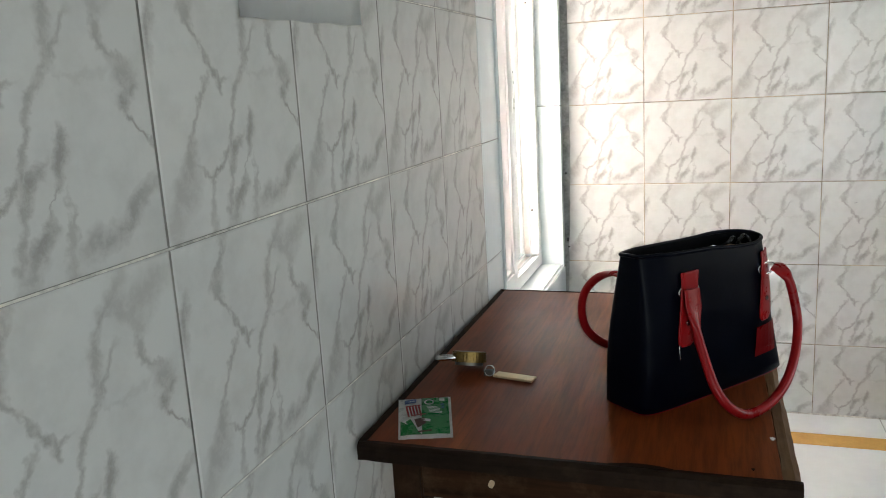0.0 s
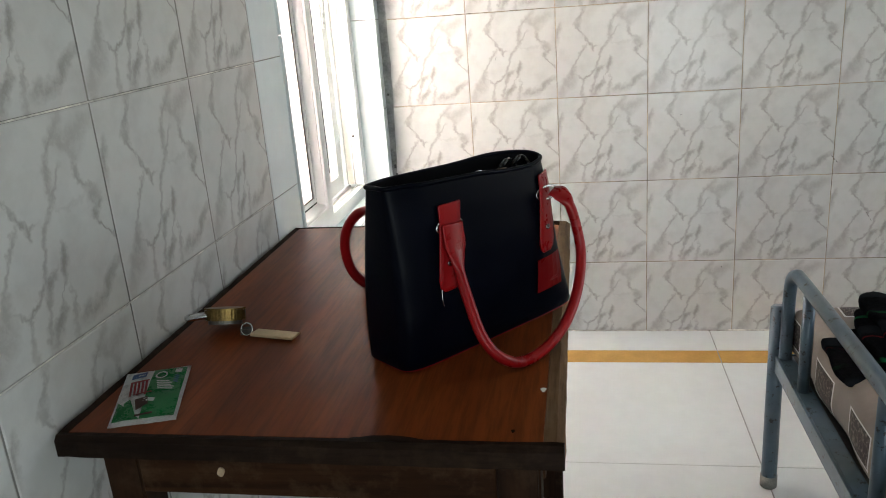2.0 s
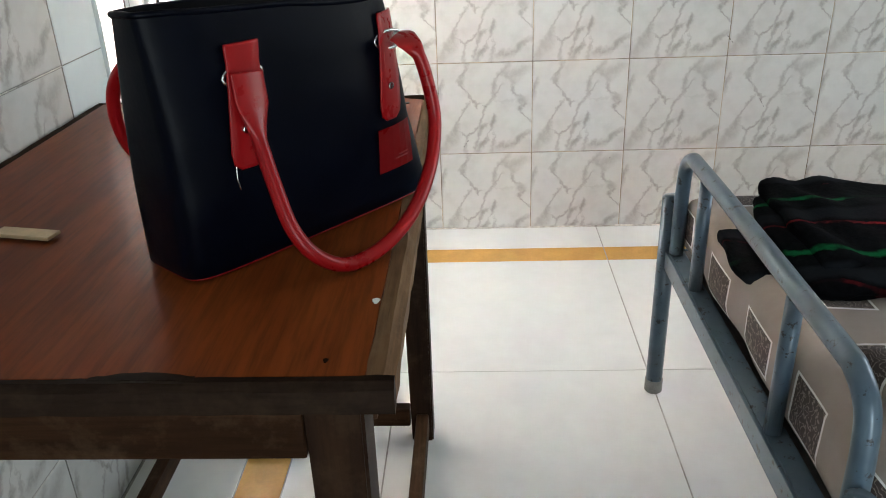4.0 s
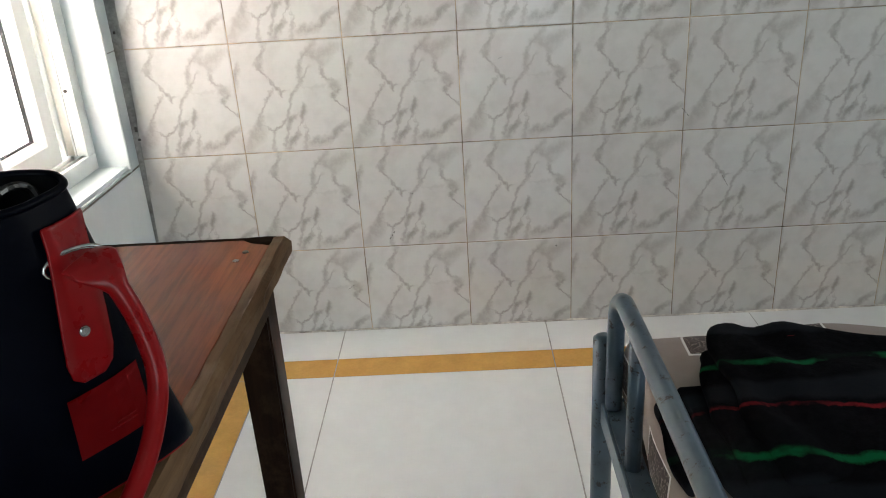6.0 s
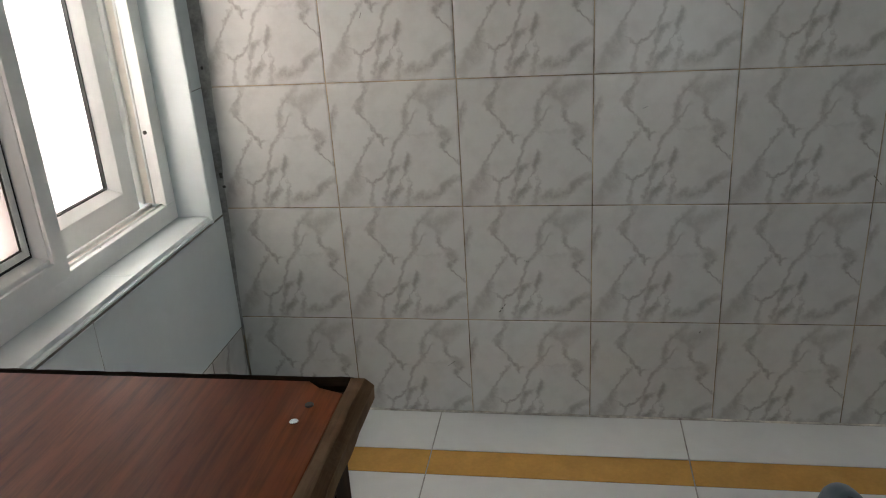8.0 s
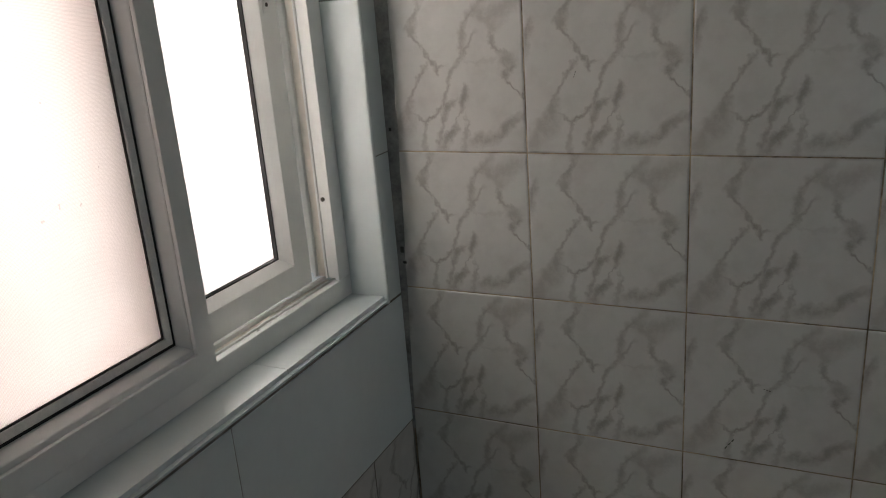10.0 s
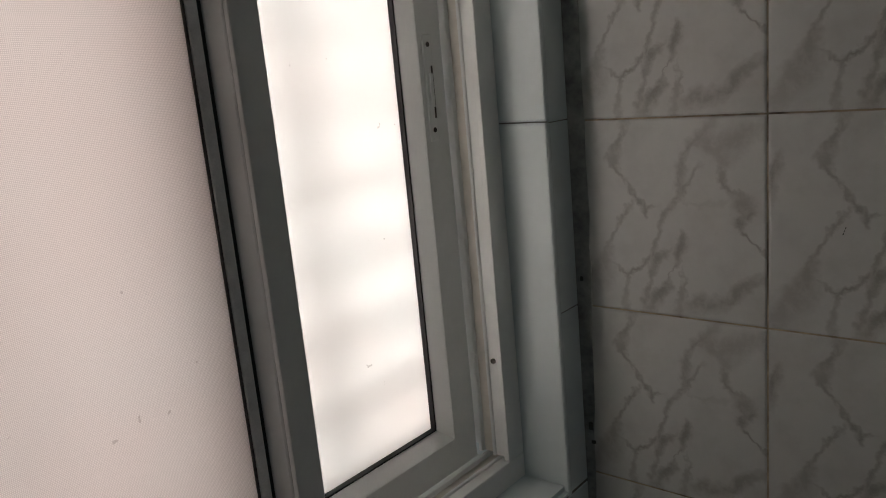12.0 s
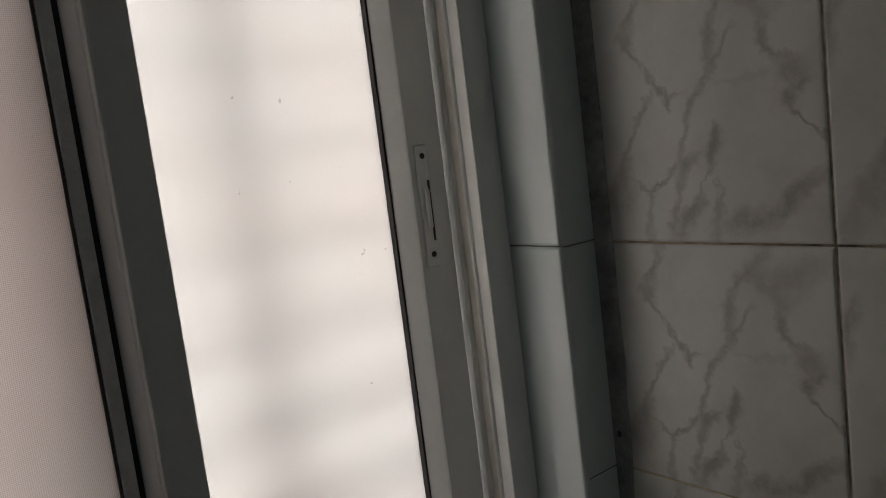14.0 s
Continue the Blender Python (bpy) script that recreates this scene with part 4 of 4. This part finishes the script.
in_bag("coin_purse", box(-0.02, 0.05, -0.05, -0.035, 0.175, 0.250, 0.004), M["tan"], "tan leather purse standing inside the open handbag", "purse")
gl = bmesh.new()
for cx in (0.062, 0.09):
    merge(gl, tube([(cx + 0.017 * math.cos(a), -0.03 + 0.004 * math.sin(2 * a), 0.247 + 0.010 * math.sin(a)) for a in [k * math.tau / 18 for k in range(18)]], 0.0035, 8, closed=True))
merge(gl, tube(smooth_path([(0.045, -0.03, 0.247), (0.01, -0.045, 0.244), (-0.05, -0.05, 0.240), (-0.07, -0.052, 0.226)], 6), 0.003, 8))
in_bag("eyeglass_frame", gl, M["gloss_black"], "black folded spectacles in the open handbag", "spectacles")
in_bag("notebook", box(-0.13, -0.03, -0.055, -0.04, 0.165, 0.246, 0.002), M["lining"], "dark notebook standing inside the open handbag", "notebook")
in_bag("key_loop", tube([(-0.02 + 0.012 * math.cos(a), -0.055, 0.247 + 0.012 * math.sin(a)) for a in [k * math.tau / 16 for k in range(16)]], 0.0016, 6, closed=True), M["steel"], "bright steel key loop in the handbag", "key ring")


# ---------------------------------------------------------------- padlock and sachet on the table
def padlock():
    m = Matrix.Translation((0.097, 1.540, TZ + 0.0098)) @ Matrix.Rotation(radians(-18), 4, "X") @ Matrix.Rotation(radians(20), 4, "Z")
    p = thing("padlock", m, "tarnished brass padlock with a steel shackle lying on the table", "padlock")
    outline = [(0.033 * math.copysign(abs(math.cos(a)) ** 0.8, math.cos(a)), 0.027 * math.copysign(abs(math.sin(a)) ** 0.8, math.sin(a))) for a in [k * math.tau / 36 for k in range(36)]]
    body = part("body", prism(outline, 0.006, 0.026, 0.003), M["brass"], p, "tarnished brass body", smooth=False)
    part("base_ring", prism([(x * 0.82, y * 0.82) for x, y in outline], 0.0, 0.0062), M["dark_metal"], body)
    pts = smooth_path([(-0.026, 0.014, 0.014), (-0.044, 0.013, 0.0135), (-0.058, 0.006, 0.012), (-0.061, -0.002, 0.010), (-0.055, -0.009, 0.010), (-0.042, -0.013, 0.012), (-0.026, -0.013, 0.014)], 6)
    part("shackle", tube(pts, 0.0045, 12), M["steel"], p, "bright steel shackle", smooth=True)
    k = thing("key_ring", Matrix.Translation((0.146, 1.513, TZ)), "thin steel ring with a flat worn brass tag", "key ring")
    part("split_ring", tube([(0.0095 * math.cos(a), 0.004 * math.sin(a), 0.0112 + 0.0092 * math.sin(a)) for a in [j * math.tau / 24 for j in range(24)]], 0.0013, 8, closed=True), M["steel"], k, "steel split ring", smooth=True)
    part("key", box(-0.012, 0.006, -0.002, 0.010, 0.001, 0.012, 0.002), M["dark_metal"], k)
    bm = prism([(0.008, -0.010), (0.085, -0.026), (0.090, -0.003), (0.014, 0.012)], 0.003, 0.0072, 0.0008)
    part("tag", bm, M["tag"], k, "flat worn brass tag")


padlock()

GREEN = plain("green_sachet_print", (0.012, 0.27, 0.065), 0.28, var=0.15, scale=40, bump=0.2)
WHITE_FOIL = plain("white_sachet_foil", (0.92, 0.94, 0.92), 0.28, var=0.06, scale=50, bump=0.3)
RED_PRINT = plain("red_sachet_print", (0.42, 0.03, 0.03), 0.4, var=0.1)
BLUE_PRINT = plain("blue_sachet_print", (0.07, 0.16, 0.42), 0.4, var=0.1)
BROWN_PRINT = plain("brown_sachet_print", (0.09, 0.04, 0.025), 0.4, var=0.2, scale=90)


def sachet():
    # corners on the table, far left and round the sheet
    c = [Vector((0.016, 1.372, 0)), Vector((0.103, 1.402, 0)), Vector((0.157, 1.247, 0)), Vector((0.074, 1.222, 0))]
    mid = sum(c, Vector()) / 4
    s = thing("sachet", Matrix.Translation((mid.x, mid.y, TZ + 0.0006)), "green and white foil sachet lying flat on the table", "sachet")
    tl, tr, br, bl = [q - mid for q in c]

    def at(u, v, z):
        q = tl * (1 - u) * (1 - v) + tr * u * (1 - v) + br * u * v + bl * (1 - u) * v
        puff = max(0.0, math.sin(math.pi * min(1, max(0, u))) * math.sin(math.pi * min(1, max(0, v)))) ** 0.6
        return Vector((q.x, q.y, z + 0.0052 * puff + 0.0008 * noise.noise((u * 6, v * 6, 1))))

    def sheet(poly_uv, z, thick, n=12):
        """A sheet over a quadrilateral in the sachet's own (u, v)."""
        bm = bmesh.new()
        (a, b, cc, d) = poly_uv
        g = []
        for i in range(n + 1):
            g.append([])
            for j in range(n + 1):
                s_, t_ = i / n, j / n
                u = a[0] * (1 - s_) * (1 - t_) + b[0] * s_ * (1 - t_) + cc[0] * s_ * t_ + d[0] * (1 - s_) * t_
                v = a[1] * (1 - s_) * (1 - t_) + b[1] * s_ * (1 - t_) + cc[1] * s_ * t_ + d[1] * (1 - s_) * t_
                g[-1].append(bm.verts.new(at(u, v, z)))
        for i in range(n):
            for j in range(n):
                bm.faces.new((g[i][j], g[i + 1][j], g[i + 1][j + 1], g[i][j + 1]))
        bmesh.ops.solidify(bm, geom=bm.faces[:], thickness=thick)
        return bm

    body = part("foil", sheet(((0, 0), (1, 0), (1, 1), (0, 1)), 0.0009, 0.0008, 20), WHITE_FOIL, s, "white crimped foil", smooth=True)
    part("green_field", sheet(((0.44, 0.02), (0.95, 0.03), (0.95, 0.93), (0.44, 0.93)), 0.0015, 0.0004), GREEN, body, "green printed field", smooth=True)
    part("green_field", sheet(((0.04, 0.60), (0.44, 0.93), (0.44, 0.935), (0.04, 0.93)), 0.0015, 0.0004), GREEN, body, smooth=True)
    def stroke(u0, v0, u1, v1, w):
        """A thin straight print stroke."""
        du, dv = u1 - u0, v1 - v0
        k = w / math.hypot(du, dv) / 2
        return ((u0 - dv * k, v0 + du * k), (u1 - dv * k, v1 + du * k), (u1 + dv * k, v1 - du * k), (u0 + dv * k, v0 - du * k))

    marks = [(((0.12, 0.07), (0.34, 0.05), (0.34, 0.17), (0.12, 0.19)), BLUE_PRINT), (stroke(0.15, 0.13, 0.31, 0.11, 0.03), WHITE_FOIL),
             (((0.30, 0.62), (0.48, 0.58), (0.52, 0.72), (0.36, 0.80)), BROWN_PRINT), (((0.78, 0.06), (0.88, 0.06), (0.88, 0.14), (0.78, 0.14)), WHITE_FOIL),
             (stroke(0.42, 0.62, 0.60, 0.66, 0.06), WHITE_FOIL), (stroke(0.18, 0.62, 0.34, 0.92, 0.10), GREEN), (stroke(0.36, 0.88, 0.62, 0.86, 0.03), BROWN_PRINT)]
    for k in range(5):
        u = 0.15 + 0.058 * k
        marks.append((stroke(u, 0.25, u + 0.05, 0.545 - 0.02 * (k % 2), 0.036), RED_PRINT))
    marks.append((stroke(0.14, 0.27, 0.42, 0.255, 0.03), RED_PRINT))
    marks.append((stroke(0.24, 0.52, 0.52, 0.50, 0.026), RED_PRINT))
    for k in range(9):
        a, b = math.tau * k / 9, math.tau * (k + 1) / 9
        marks.append((stroke(0.585 + 0.085 * math.cos(a), 0.175 + 0.07 * math.sin(a), 0.585 + 0.085 * math.cos(b), 0.175 + 0.07 * math.sin(b), 0.028), WHITE_FOIL))
    for k in range(5):
        v = 0.30 + 0.038 * k
        marks.append((stroke(0.54 + 0.012 * k, v, 0.74 + 0.03 * (k % 2) + 0.02 * k, v + 0.02, 0.02), WHITE_FOIL))
    for k in range(4):
        marks.append((stroke(0.80, 0.21 + 0.04 * k, 0.87, 0.225 + 0.04 * k, 0.018), BLUE_PRINT))
    for poly, mat in marks:
        part("print_mark", sheet(poly, 0.0020, 0.0003, 5), mat, body, smooth=True)


sachet()


# ---------------------------------------------------------------- bed
BX, BY0, BY1, BLEN = 1.150, 1.345, 2.235, 1.98


def bed():
    b = thing("steel_bed", Matrix.Translation((BX, (BY0 + BY1) / 2, 0)), "blue-grey painted tubular steel bed with chipped paint", "bed")
    o = Matrix.Translation((-BX, -(BY0 + BY1) / 2, 0))

    def p(name, bm, mat, label="", parent=b, smooth=True):
        bmesh.ops.transform(bm, matrix=o, verts=bm.verts[:])
        return part(name, bm, mat, parent, label, smooth)

    for k, x in enumerate((BX - 0.014, BX + BLEN)):
        rise = 0.0 if k == 0 else 0.22
        for y in (BY0, BY1):
            post = p("post", rod((x, y, 0.03), (x, y, 0.494 + rise), 0.0185, 20, 0.004), M["bed_paint"])
            p("foot_cap", rod((x, y, 0.0), (x, y, 0.036), 0.0205, 20, 0.003), M["cap"], "worn grey rubber foot cap", post)
        xb = x + 0.012
        arch = smooth_path([(xb, BY1 - 0.034, 0.375), (xb, BY1 - 0.034, 0.44 + rise), (xb, BY1 - 0.036, 0.52 + rise), (xb, BY1 - 0.048, 0.574 + rise), (xb, BY1 - 0.085, 0.600 + rise), (xb, BY1 - 0.14, 0.604 + rise), (xb, (BY0 + BY1) / 2, 0.606 + rise), (xb, BY0 + 0.14, 0.604 + rise), (xb, BY0 + 0.085, 0.600 + rise), (xb, BY0 + 0.048, 0.574 + rise), (xb, BY0 + 0.036, 0.52 + rise), (xb, BY0 + 0.034, 0.44 + rise), (xb, BY0 + 0.034, 0.375)], 6)
        p("arched_rail", tube(arch, 0.0145, 16), M["bed_paint"])
        for i in range(2):
            y = BY1 - 0.190 - i * 0.435
            p("upright", rod((xb, y, 0.372), (xb, y, 0.594 + rise), 0.0125, 14), M["bed_paint"])
        rail = bmesh.new()
        box(x - 0.006, x + 0.000, BY0 + 0.014, BY1 - 0.014, 0.330, 0.372, 0.0015, rail)
        box(x + 0.0002, x + 0.034, BY0 + 0.014, BY1 - 0.014, 0.366, 0.372, 0.0015, rail)
        p("end_rail", rail, M["bed_paint"], smooth=False)
    for y0, y1 in ((BY0 - 0.004, BY0 + 0.002), (BY1 - 0.002, BY1 + 0.004)):
        p("side_rail", box(BX + 0.006, BX + BLEN - 0.02, y0, y1, 0.325, 0.368, 0.0015), M["bed_paint"], smooth=False)
    p("bed_base", box(BX + 0.022, BX + BLEN - 0.02, BY0 + 0.004, BY1 - 0.004, 0.3565, 0.3655, 0.001), M["dark_metal"], "dark sheet base", smooth=False)


bed()


def soft_slab(x0, x1, y0, y1, z0, z1, r, nx, ny, nz, wob, freq, seed, sag=0.0):
    """A pillow-edged slab with uneven faces."""
    bm = bmesh.new()
    bmesh.ops.create_cube(bm, size=2)
    bmesh.ops.subdivide_edges(bm, edges=[e for e in bm.edges if abs((e.verts[0].co - e.verts[1].co).x) > 0.1], cuts=nx, use_grid_fill=True)
    bmesh.ops.subdivide_edges(bm, edges=[e for e in bm.edges if abs((e.verts[0].co - e.verts[1].co).y) > 1.5], cuts=ny, use_grid_fill=True)
    bmesh.ops.subdivide_edges(bm, edges=[e for e in bm.edges if abs((e.verts[0].co - e.verts[1].co).z) > 1.5], cuts=nz, use_grid_fill=True)
    hx, hy, hz = (x1 - x0) / 2, (y1 - y0) / 2, (z1 - z0) / 2
    c = Vector(((x0 + x1) / 2, (y0 + y1) / 2, (z0 + z1) / 2))
    for v in bm.verts:
        q = Vector((v.co.x * hx, v.co.y * hy, v.co.z * hz))
        core = Vector((max(-hx + r, min(hx - r, q.x)), max(-hy + r, min(hy - r, q.y)), max(-hz + r, min(hz - r, q.z))))
        d = q - core
        if d.length > 1e-6:
            q = core + d.normalized() * min(r, d.length if d.length < r else r)
        w = c + q
        k = noise.noise_vector((w * freq) + Vector((seed, 0, 0))) * wob
        k.z *= 0.0 if v.co.z < -0.99 else 1.0
        w = w + k
        if v.co.z > 0:
            w.z -= sag * (1 - (q.x / hx) ** 2) * (1 - (q.y / hy) ** 2)
        w.z = max(w.z, z0)
        v.co = w
    return bm


MB = Matrix.Translation((BX, 1.79, 0.366))
mat_bm = soft_slab(BX + 0.016, BX + BLEN - 0.025, BY0 + 0.012, BY1 + 0.004, 0.3725, 0.506, 0.032, 64, 34, 7, 0.012, 7.0, 3.0)
bmesh.ops.transform(mat_bm, matrix=MB.inverted(), verts=mat_bm.verts[:])
mattress = solo("mattress", mat_bm, M["cotton"], "thin mattress in a taupe cover with dark printed squares", "mattress", smooth=True)
mattress.matrix_world = MB
fold_bm = soft_slab(BX + 0.075, BX + 1.1, BY0 + 0.02, BY0 + 0.235, 0.492, 0.536, 0.018, 40, 14, 4, 0.014, 9.0, 6.0)
bmesh.ops.transform(fold_bm, matrix=MB.inverted(), verts=fold_bm.verts[:])
part("cover_fold", fold_bm, M["cotton"], mattress, "loose lap of the printed cover", smooth=True)


def blanket():
    """A loosely folded blanket: layers that slide over one another, each with a rounded fold."""
    b = thing("folded_blanket", Matrix.Translation((1.325, 1.95, 0.492)) @ Matrix.Rotation(radians(0), 4, "Z"), "folded black wool blanket with green and red stripes on the bed", "blanket")
    layers = ((-0.165, 0.56, -0.11, 0.065, -0.002, 0.024, 0.012, 1.0), (-0.125, 0.55, -0.185, 0.085, 0.018, 0.042, 0.012, 5.0), (-0.100, 0.54, -0.195, 0.145, 0.036, 0.060, 0.012, 9.0), (-0.072, 0.53, -0.150, 0.185, 0.056, 0.082, 0.012, 13.0))
    for x0, x1, y0, y1, z0, z1, r, seed in layers:
        bm = soft_slab(x0, x1, y0, y1, z0, z1, r, 40, 28, 3, 0.011, 9.0, seed, sag=0.004)
        for v in bm.verts:
            q = v.co.copy()
            # the left folds wander, the back edge slants away, the front sinks over the layer below
            v.co.x += 0.012 * (q.y / 0.15) ** 2 + 0.022 * noise.noise((0, q.y * 11, seed))
            if q.y > 0:
                v.co.y -= 0.30 * max(0.0, min(q.x + 0.03, 0.26)) * q.y / 0.18
            v.co.y += 0.014 * noise.noise((q.x * 8, seed, 0))
            v.co.z -= 0.030 * max(0.0, -(q.y + 0.04) / 0.15) ** 1.5 * (z1 / 0.082)
            v.co.z -= 0.022 * max(0.0, q.x - 0.12) / 0.4 * (z1 / 0.082)
            # long creases across the stripes near the folded side
            v.co.z += 0.006 * math.sin((q.x + 0.35 * q.y) * 75 + seed) * max(0.0, 1 - abs(q.x - x0 - 0.06) / 0.10) * (z1 / 0.082)
            v.co.z = max(v.co.z, z0 - 0.02, -0.002)
        part("fold", bm, M["wool"], b, smooth=True)


blanket()

bead = bmesh.new()
steps = []
for k in range(161):
    x = 0.004 + (ROOM_X - 0.01) * k / 160
    w = 0.004 + 0.004 * noise.noise((x * 9, 1.3, 0)) + 0.0025 * noise.noise((x * 34, 4.1, 0))
    h = 0.003 + 0.0028 * noise.noise((x * 12, 7.7, 0)) + 0.002 * noise.noise((x * 41, 2.2, 0))
    steps.append([bead.verts.new(q) for q in ((x, FAR_Y + 0.002, 0.0), (x, FAR_Y - max(0.001, w), 0.0), (x, FAR_Y - 0.0008, max(0.0012, h)), (x, FAR_Y + 0.002, max(0.0012, h)))])
for a, b in zip(steps, steps[1:]):
    for k in range(4):
        bead.faces.new((a[k], a[(k + 1) % 4], b[(k + 1) % 4], b[k]))
solo("trim_floor_grout", bead, M["bead"], "uneven cement bead where floor meets wall", "grout", kind="structure")

# ---------------------------------------------------------------- scuffs and dabs on the walls
SCUFF = plain("dark_scuff", (0.085, 0.078, 0.07), 0.8, var=0.3)


def scuff(x, z, dx, dz, w, parent):
    """A short broken dark scratch on the far wall."""
    for k in range(3):
        a, b = k / 3 + 0.03, k / 3 + 0.26
        bm = bmesh.new()
        d = Vector((dx, 0, dz)).normalized()
        nrm = Vector((-d.z, 0, d.x)) * w / 2
        p0, p1 = Vector((x + dx * a, FAR_Y - 0.0006, z + dz * a)), Vector((x + dx * b, FAR_Y - 0.0006, z + dz * b))
        lo = [bm.verts.new(q) for q in (p0 - nrm, p1 - nrm * 0.4, p1 + nrm * 0.4, p0 + nrm)]
        hi = [bm.verts.new(v.co + Vector((0, 0.001, 0))) for v in lo]
        bm.faces.new(lo)
        bm.faces.new(hi[::-1])
        for i in range(4):
            bm.faces.new((lo[i], lo[(i + 1) % 4], hi[(i + 1) % 4], hi[i]))
        part("scuff", bm, SCUFF, parent)


for x, z, dx, dz, w in ((0.688, 0.296, 0.018, 0.026, 0.0028), (0.752, 0.436, 0.014, -0.003, 0.0015), (1.515, 0.64, 0.022, -0.026, 0.002), (1.172, 0.248, 0.004, 0.003, 0.004), (1.64, 0.44, 0.02, -0.035, 0.0014), (1.02, 0.80, 0.012, 0.004, 0.0013), (0.55, 0.14, 0.02, 0.014, 0.0012), (0.40, 1.02, 0.004, 0.012, 0.0014)):
    scuff(x, z, dx, dz, w, wall_far)
for x, z, h in ((0.012, 0.655, 0.014), (0.016, 0.63, 0.006), (0.010, 0.92, 0.008)):
    part("dirt_dab", prism([(x + 0.0035 * math.cos(a) * (1 + 0.4 * math.sin(2 * a + 1)), FAR_Y - 0.0015 + 0.0022 * math.sin(a)) for a in [k * math.tau / 8 for k in range(8)]], z, z + h, 0.0008, 1), SCUFF, wall_far)
part("dirt_dab", prism([(0.0062 + 0.002 * math.cos(a), 2.378 + 0.006 * math.sin(a)) for a in [k * math.tau / 8 for k in range(8)]], 0.566, 0.573, 0.0006, 1), SCUFF, wall_left)

# ---------------------------------------------------------------- tiles, last
PX, PZ = 0.3045, 0.3025


def tile_mesh(name, w, h, material, thick=0.007, soft=0.0030, drop=0.0018):
    """A tile in its own plane, from its top left corner: x along, y up, front at z = 0, its edges pillowed."""
    bm = bmesh.new()
    loops = []
    for inset, z in ((soft, 0.0), (soft * 0.35, -drop * 0.35), (0.0, -drop), (0.0, -thick)):
        loops.append([bm.verts.new(q) for q in ((inset, -h + inset, z), (w - inset, -h + inset, z), (w - inset, -inset, z), (inset, -inset, z))])
    bm.faces.new(loops[0])
    for a, b in zip(loops, loops[1:]):
        for k in range(4):
            bm.faces.new((a[k], b[k], b[(k + 1) % 4], a[(k + 1) % 4]))
    bm.faces.new(loops[-1][::-1])
    return as_mesh(name, bm, material)


def lay(parent, us, vs, to_world, material, name, skip=None, jitter=0.0004, gap=0.0026, **edge):
    """Tiles between the joint lines us and vs, meshes shared between alike sizes."""
    made = {}
    rng = random.Random(7)
    for u0, u1 in zip(us, us[1:]):
        for v0, v1 in zip(vs, vs[1:]):
            w, h = u1 - u0 - gap, v1 - v0 - gap
            if skip and skip((u0 + u1) / 2, (v0 + v1) / 2):
                continue
            key = (round(w, 3), round(h, 3))
            if key not in made:
                made[key] = tile_mesh(name, w, h, material, **edge)
            ob = new(name, made[key])
            ob.parent = parent
            m = to_world @ Matrix.Translation((u0 + gap / 2, v1 - gap / 2, rng.uniform(-jitter, 0)))
            tiltx, tilty = rng.uniform(-0.05, 0.05), rng.uniform(-0.05, 0.05)
            ob.matrix_local = m @ Matrix.Rotation(radians(tiltx), 4, "X") @ Matrix.Rotation(radians(tilty), 4, "Y")


# far wall: u along x, front faces -y
far_frame = Matrix.Translation((0, FAR_Y, 0)) @ Matrix.Rotation(radians(90), 4, "X")
lay(wall_far, [0.002] + [PX * i for i in range(1, 11)] + [ROOM_X - 0.002], [0.001] + [0.273 + PZ * j for j in range(7)], far_frame, M["tile"], "tile")
# left wall: u along y, front faces +x
left_frame = Matrix(((0, 0, 1, 0), (1, 0, 0, 0), (0, 1, 0, 0), (0, 0, 0, 1)))
us = sorted([2.05 - PX * i for i in range(0, 11)])
us = [BACK_Y + 0.002] + [u for u in us if u > BACK_Y + 0.05]
vs = [0.001] + [0.226 + 0.3045 * j for j in range(7)]
lay(wall_left, us, vs, left_frame, M["tile"], "tile")
lay(wall_left, [2.0505, 2.17, 2.38, 2.59, 2.802, 3.012, 3.198], [0.001, 0.2435], left_frame, M["tile"], "tile")
# the level joints of the left wall are filled paler than the upright ones
for k, v in enumerate(vs[1:-1]):
    part("grout_line", box(-0.0030, -0.0007, 0.42 - 0.03 * k, 2.049, v - 0.0012, v + 0.0012), M["bead"], wall_left, "pale cement in a level joint")
# floor
fx = [0.002, 0.226, 0.322, 0.525, 1.140, 1.755, 2.370, 2.985, ROOM_X - 0.002]
fy = [BACK_Y + 0.002, -0.755, -0.140, 0.475, 1.090, 1.705, 2.320, 2.936, 3.031, 3.198]
flat = Matrix()
white_rows = lambda u, v: (0.226 < u < 0.322 and v < 3.031) or 2.936 < v < 3.031 and u > 0.226
lay(floor, [0.002] + fx[3:], fy[-2:], flat, M["floor_tile"], "floor_tile", None, 0.0002, 0.0032, soft=0.0008, drop=0.0006)
lay(floor, fx, fy[:-1], flat, M["floor_tile"], "floor_tile", white_rows, 0.0002, 0.0032, soft=0.0008, drop=0.0006)
lay(floor, fx, fy, flat, M["floor_border"], "border_tile", lambda u, v: not white_rows(u, v), 0.0002, 0.0032, soft=0.0008, drop=0.0006)
